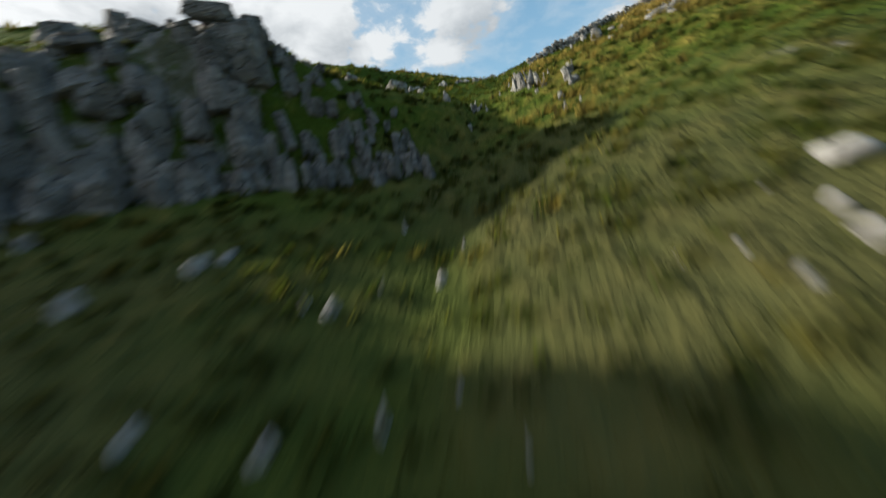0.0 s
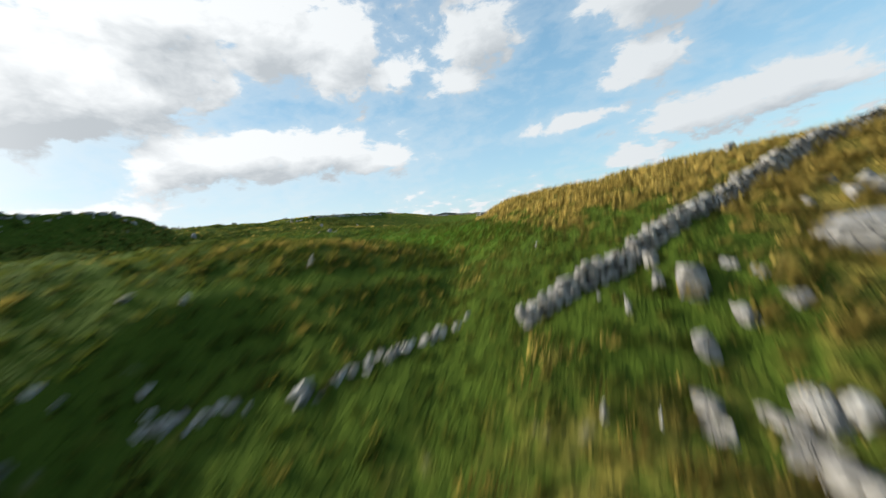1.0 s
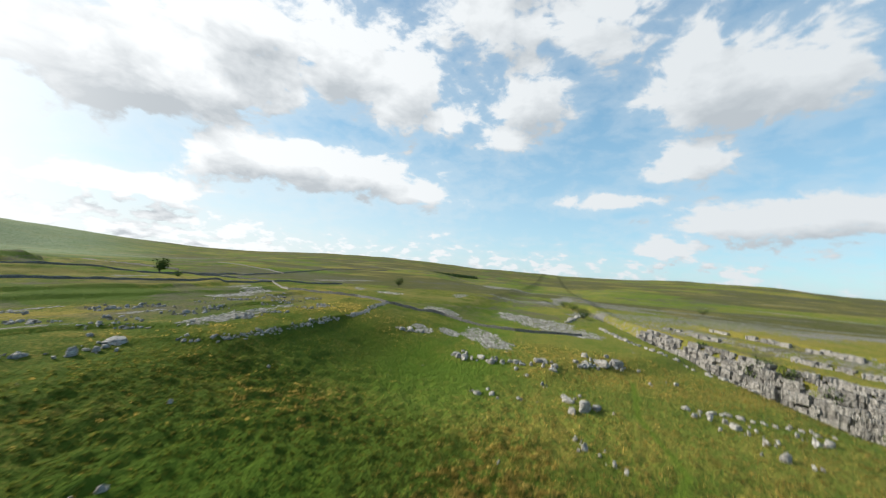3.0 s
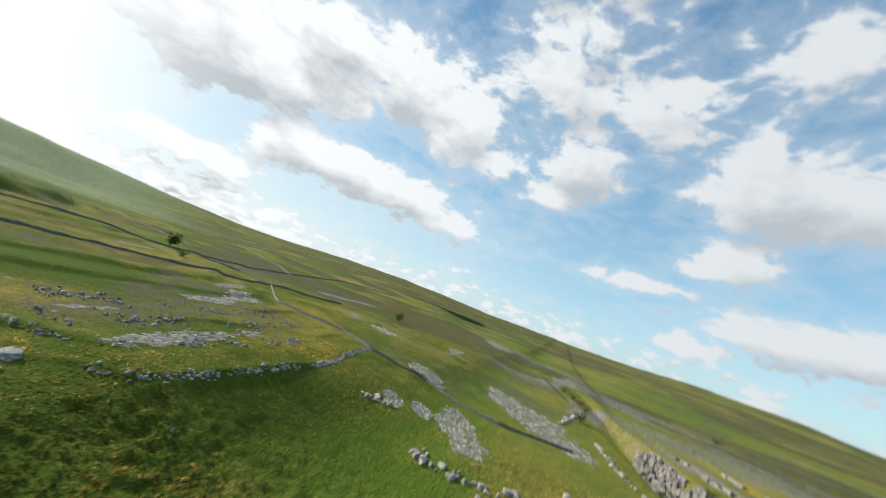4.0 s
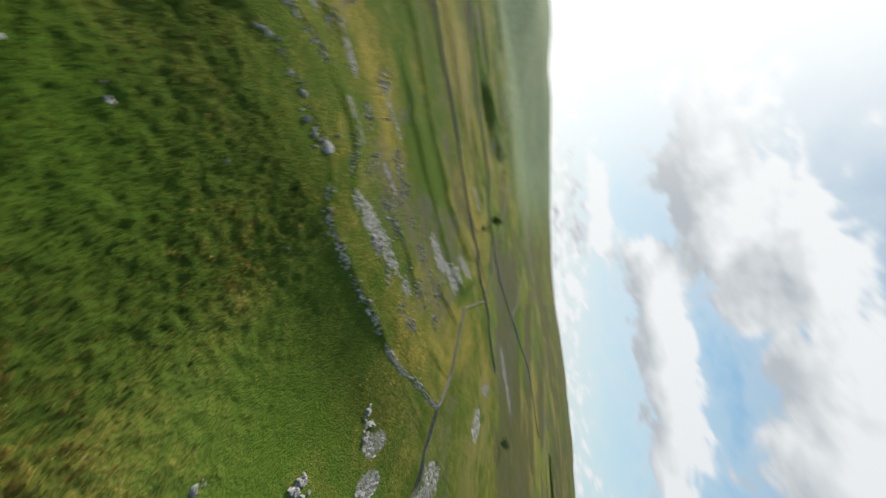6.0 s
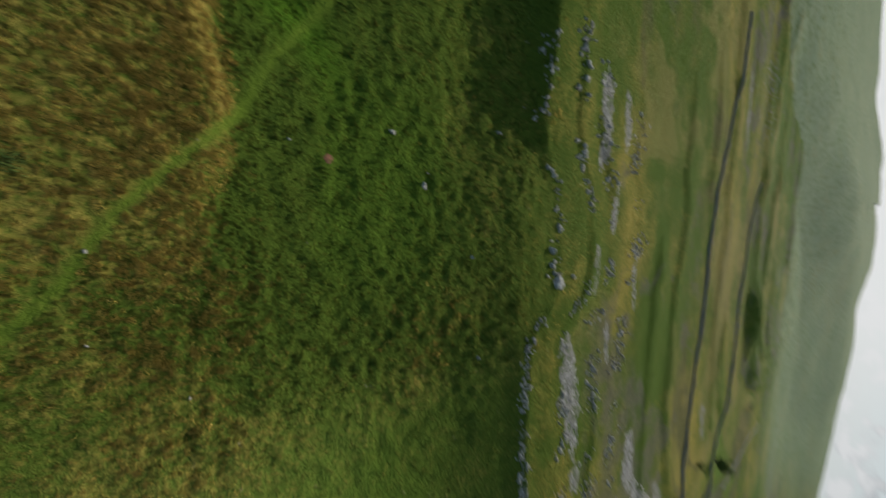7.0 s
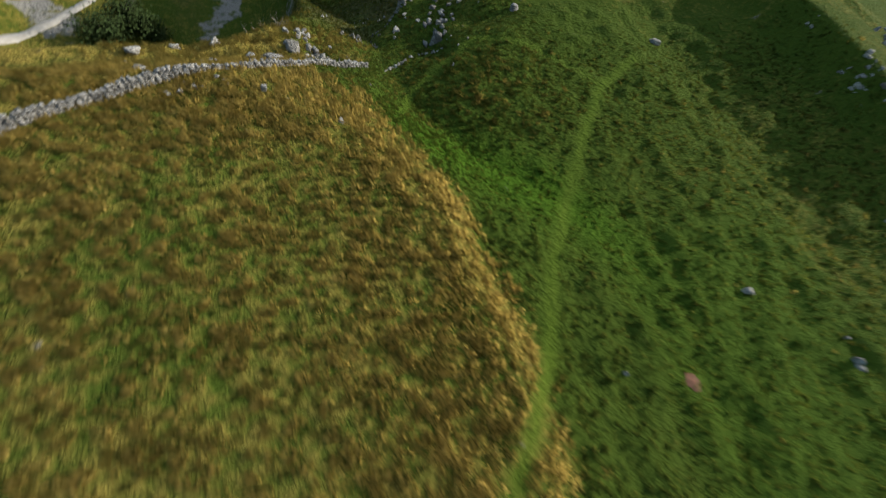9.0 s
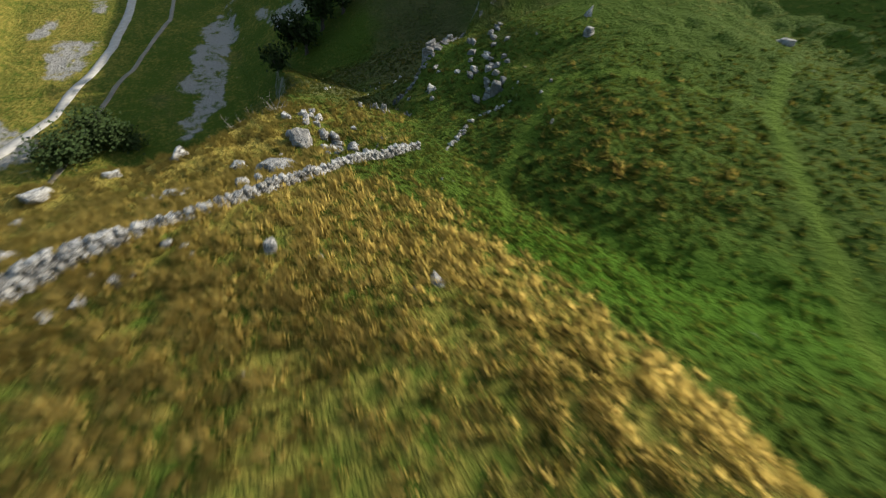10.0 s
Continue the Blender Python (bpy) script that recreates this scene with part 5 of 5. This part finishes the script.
# ---- grass ----
def sward(name, box, fade, number, blades_each, tall, spread, seed, label):
    """Tussocks of bent blades, strewn over a box of ground, thinner towards its sides: green ones low, dry ones tall."""
    g = np.random.default_rng(seed)
    x, y = g.uniform(box[0], box[1], number), g.uniform(box[2], box[3], number)
    z = land(x, y)
    e = 0.4
    slope = np.hypot(land(x + e, y) - z, land(x, y + e) - z) / e
    dry, lush, worn, bare, scree, heath_and_shade = cover(x, y, z, slope)
    inside = np.minimum(np.minimum(x - box[0], box[1] - x), np.minimum(y - box[2], box[3] - y)) / fade
    ok = (g.random(number) < inside) * (worn < g.uniform(0.15, 0.5, number)) * (bare < 0.5) * (scree < 0.4) > 0
    x, y, z, dry, lush = x[ok], y[ok], z[ok], dry[ok], lush[ok]
    n, k = len(x), blades_each
    # dry and green tussocks stand in loose drifts
    drift = 0.28 * rough(x, y, 9, 3, 93)
    clump = 0.55 * rough(x, y, 2.2, 2, 94) * (0.35 + 0.65 * rise(0.2, 0.6, dry))
    straw = 0.95 * dry - 0.35 * lush + 0.4 * drift + clump + g.normal(0.0, 1.0, n) * (0.14 + 0.22 * rise(0.3, 0.55, dry))
    straw = 1 / (1 + np.exp(-12.0 * (straw - 0.58)))
    size = g.uniform(0.5, 1.3, n) * tall * (0.5 + 0.62 * straw)
    a = g.uniform(0, 6.283, (n, k))
    out = np.sqrt(g.uniform(0.0, 1.0, (n, k))) * spread * size[:, None]
    bx, by = x[:, None] + np.cos(a) * out, y[:, None] + np.sin(a) * out
    bz = z[:, None] - 0.05 + 0 * bx
    length = size[:, None] * g.uniform(0.6, 1.15, (n, k))
    lean = g.uniform(0.25, 0.95, (n, k))
    # the wind lays the tops over to one side
    tx, ty = bx + length * (np.cos(a) * lean * 0.7 + 0.30), by + length * (np.sin(a) * lean * 0.7 - 0.12)
    tz = bz + 0.82 * length * np.sqrt(np.clip(1.05 - lean**2 * 0.6, 0.2, 1))
    w = g.uniform(0.022, 0.052, (n, k)) * (tall / 0.34)
    px, py = -np.sin(a) * w, np.cos(a) * w
    v = np.stack([np.stack([bx - px, by - py, bz], -1), np.stack([bx + px, by + py, bz], -1), np.stack([tx, ty, tz], -1)], 2).reshape(-1, 3)
    f = np.arange(len(v)).reshape(-1, 3)
    me = fast_mesh(name, v, f, GRASS)
    each = np.clip(0.06 + 0.80 * straw[:, None] + g.uniform(-0.15, 0.15, (n, k)), 0, 1)
    each = each * (1 - 0.2 * rise(54, 44, y))[:, None]
    give(me, "dry", np.repeat(each.ravel(), 3))
    give(me, "lush", np.repeat(np.repeat(np.clip(lush, 0, 1), k), 3))
    # the grass of the gully and the knoll is darker and browner
    # the north-east meadow's tone is raised: its backlight, put into the colour
    give(me, "tone", np.repeat(np.repeat(g.uniform(0, 1, n) * (1 - 0.74 * np.maximum(rise(47, 37, y), rise(-3, -9, x) * rise(64, 57, y))) + 0.20 * rise(108, 132, y) * rise(-36, -10, x), k), 3))
    # each tussock is a little dome: its blades face outwards and up
    dome = np.stack([np.cos(a) * out / (spread * size[:, None]), np.sin(a) * out / (spread * size[:, None]), 1.6 + 0 * a], -1).reshape(-1, 3)
    me.attributes.new("dome", "FLOAT_VECTOR", "POINT").data.foreach_set("vector", np.repeat(dome, 3, 0).astype(np.float32).ravel())
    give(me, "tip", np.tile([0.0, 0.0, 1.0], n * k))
    tagged(new(name, me), label, "grass", kind="stuff")


sward("gully_grass", (-26, 24, -4, 62), 4, 15500, 26, 0.38, 0.62, 1, "long tussocky grass, green and straw coloured, in the gully")
sward("mound_grass", (-12, 32, 48, 110), 6, 9000, 32, 0.42, 0.56, 2, "dry golden tussock grass over a low mound")
sward("meadow_grass", (-64, 8, 42, 125), 8, 22000, 24, 0.44, 0.58, 3, "rough green meadow grass with straw-coloured tussocks")
sward("far_meadow_grass", (-76, 66, 95, 190), 10, 26000, 10, 0.46, 0.75, 4, "coarse meadow grass farther off")


# ---- trees and bushes ----
def tube(points, radii, sides=6):
    v, f = [], []
    for k, (p, rad) in enumerate(zip(points, radii)):
        for i in range(sides):
            a = i / sides * 6.283
            v.append((p[0] + rad * math.cos(a), p[1] + rad * math.sin(a), p[2]))
        if k:
            b = len(v) - 2 * sides
            f += [[b + i, b + (i + 1) % sides, b + sides + (i + 1) % sides, b + sides + i] for i in range(sides)]
    return v, f


def make_tree(x, y, tall, wide, seed, leaf, label, bare=False, wood=BARK, lean=0.0, leaves=900, stem=0.3):
    r = random.Random(seed)
    z = lowest(x, y, 0.5) - 0.15
    tree = new("tree" if tall > 3 else "shrub")
    tree.matrix_world = pose(x, y, z)
    tagged(tree, label, "tree" if tall > 3 else "shrub")
    top = stem * tall
    trunk = [(lean * k / 5 * top, 0.06 * math.sin(k) * tall / 8, k / 5 * top * 1.15) for k in range(6)]
    v, f = tube(trunk, [0.055 * tall * (1 - 0.11 * k) * (1.35 if k == 0 else 1) for k in range(6)])
    mesh_object("trunk", v, f, wood, tree, True)
    tips = []
    for k in range(9 if bare else 7):
        a = k * 2.4 + r.uniform(-0.4, 0.4)
        reach, up = wide * r.uniform(0.55, 1.0), tall * r.uniform(0.55, 1.0)
        s = trunk[r.choice((3, 4, 5))]
        e = (s[0] + reach * math.cos(a) * 0.9 + lean * tall * 0.3, s[1] + reach * math.sin(a) * 0.9, up)
        pts = [tuple(s[i] + (e[i] - s[i]) * q + (r.uniform(-0.06, 0.06) * tall if 0 < q < 1 else 0) for i in range(3)) for q in (0, 0.35, 0.7, 1)]
        v, f = tube(pts, [0.022 * tall, 0.015 * tall, 0.009 * tall, 0.004 * tall], 5)
        mesh_object("limb", v, f, wood, tree, True)
        tips += pts[1:]
        if bare:
            for _ in range(3):
                b = pts[r.choice((1, 2, 3))]
                d = (b[0] + r.uniform(-0.3, 0.3) * wide, b[1] + r.uniform(-0.3, 0.3) * wide, b[2] + r.uniform(0.05, 0.25) * tall)
                v, f = tube([b, d], [0.007 * tall, 0.003 * tall], 4)
                mesh_object("limb", v, f, wood, tree, True)
    if not bare:
        v, f = [], []
        q = tall * 0.035 + 0.06
        for _ in range(leaves):
            t = r.choice(tips)
            spread = 0.20 * wide + 0.25
            c = [t[i] + r.gauss(0, spread * (0.75 if i == 2 else 1)) for i in range(3)]
            if c[2] < 0.18 * tall * (1 if stem > 0.1 else 0.2):
                continue
            u = Vector((r.gauss(0, 1), r.gauss(0, 1), r.gauss(0, 1))).normalized()
            w = u.orthogonal().normalized()
            s = q * r.uniform(0.6, 1.5)
            k = len(v)
            v += [tuple(Vector(c) + (u * i + w * j) * s) for i, j in ((-1, -0.5), (0, -0.7), (1, 0), (0.1, 0.7), (-0.8, 0.5))]
            f.append([k, k + 1, k + 2, k + 3, k + 4])
        mesh_object("crown", v, f, leaf, tree)


make_tree(-262, 246, 9.5, 5.0, 301, LEAF, "lone wind-bent hawthorn tree in a distant pasture", lean=0.25, leaves=700)
for k, (x, y, tall, wide) in enumerate(((-129, 366, 8, 4.5), (24, 283, 5, 3.5), (156, 490, 7, 5), (96, 262, 8, 4), (103, 252, 7, 3.5), (112, 240, 6, 3.5), (-215, 225, 3.5, 2.5), (70, 300, 5, 3), (25, 395, 6, 5), (30, 384, 5, 4.5), (18, 408, 5, 4), (34, 372, 4.5, 4), (99, 262, 5, 3.5), (120, 226, 5, 3.5), (128, 219, 4, 3), (140, 208, 4.5, 3.5), (86, 292, 4.5, 3))):
    make_tree(x, y, tall, wide, 310 + k, LEAF, "dark green bushy tree standing by limestone scars", leaves=380, stem=0.12)
for k, (x, y, tall, wide) in enumerate(((35.5, -3, 4.5, 3.6), (32, -5.5, 4.5, 3.4), (38.5, -1.5, 4, 3.2), (34, -9, 4, 3), (29.5, -4, 3.5, 2.8))):
    make_tree(x, y, tall, wide, 330 + k, DARKLEAF, "dense dark green bush on the valley floor", leaves=1100, stem=0.06)
for k, (x, y, tall, wide) in enumerate(((-4, -12, 8, 2.6), (-8, -14, 9, 3), (-12, -13, 8, 2.6), (-2, -17, 7, 2.4), (-15, -19, 9, 3), (2, -8, 6, 2.4), (-20, -16, 8, 3), (-18, -26, 9, 3))):
    make_tree(x, y, tall, wide, 350 + k, DARKLEAF, "dark slender ash tree on the shaded valley side", leaves=650, stem=0.25)
for k, (x, y, tall, wide) in enumerate(((6.0, 35.4, 1.8, 1.2), (9.3, 32.2, 2.6, 1.5), (11.0, 31.0, 2.4, 1.4), (7.6, 33.6, 1.6, 1.1))):
    make_tree(x, y, tall, wide, 370 + k, LEAF, "bare grey hawthorn shrub on the brow of the slope", bare=True, wood=TWIG, stem=0.25)
make_tree(10.2, 86.8, 0.5, 0.75, 390, LEAF, "low dark brown bush in the dry grass", leaves=500, stem=0.08)


def make_plantation():
    """A far conifer wood: hundreds of small cones."""
    g = np.random.default_rng(9)
    v, f = [], []
    for _ in range(900):
        u, w = g.uniform(0, 1), g.uniform(-1, 1)
        x, y = -240 - 190 * u + 20 * w, 1150 - 40 * u + 55 * w
        z, h, rad = ground_at(x, y) - 1, g.uniform(7, 12), g.uniform(2.5, 4)
        k = len(v)
        v += [(x + rad * math.cos(a), y + rad * math.sin(a), z + 1) for a in (0, 1.05, 2.1, 3.14, 4.2, 5.24)] + [(x, y, z + h)]
        f += [[k + i, k + (i + 1) % 6, k + 6] for i in range(6)]
    tagged(mesh_object("plantation", v, f, DARKLEAF), "dark conifer plantation on a far moor", "wood", kind="stuff")


make_plantation()
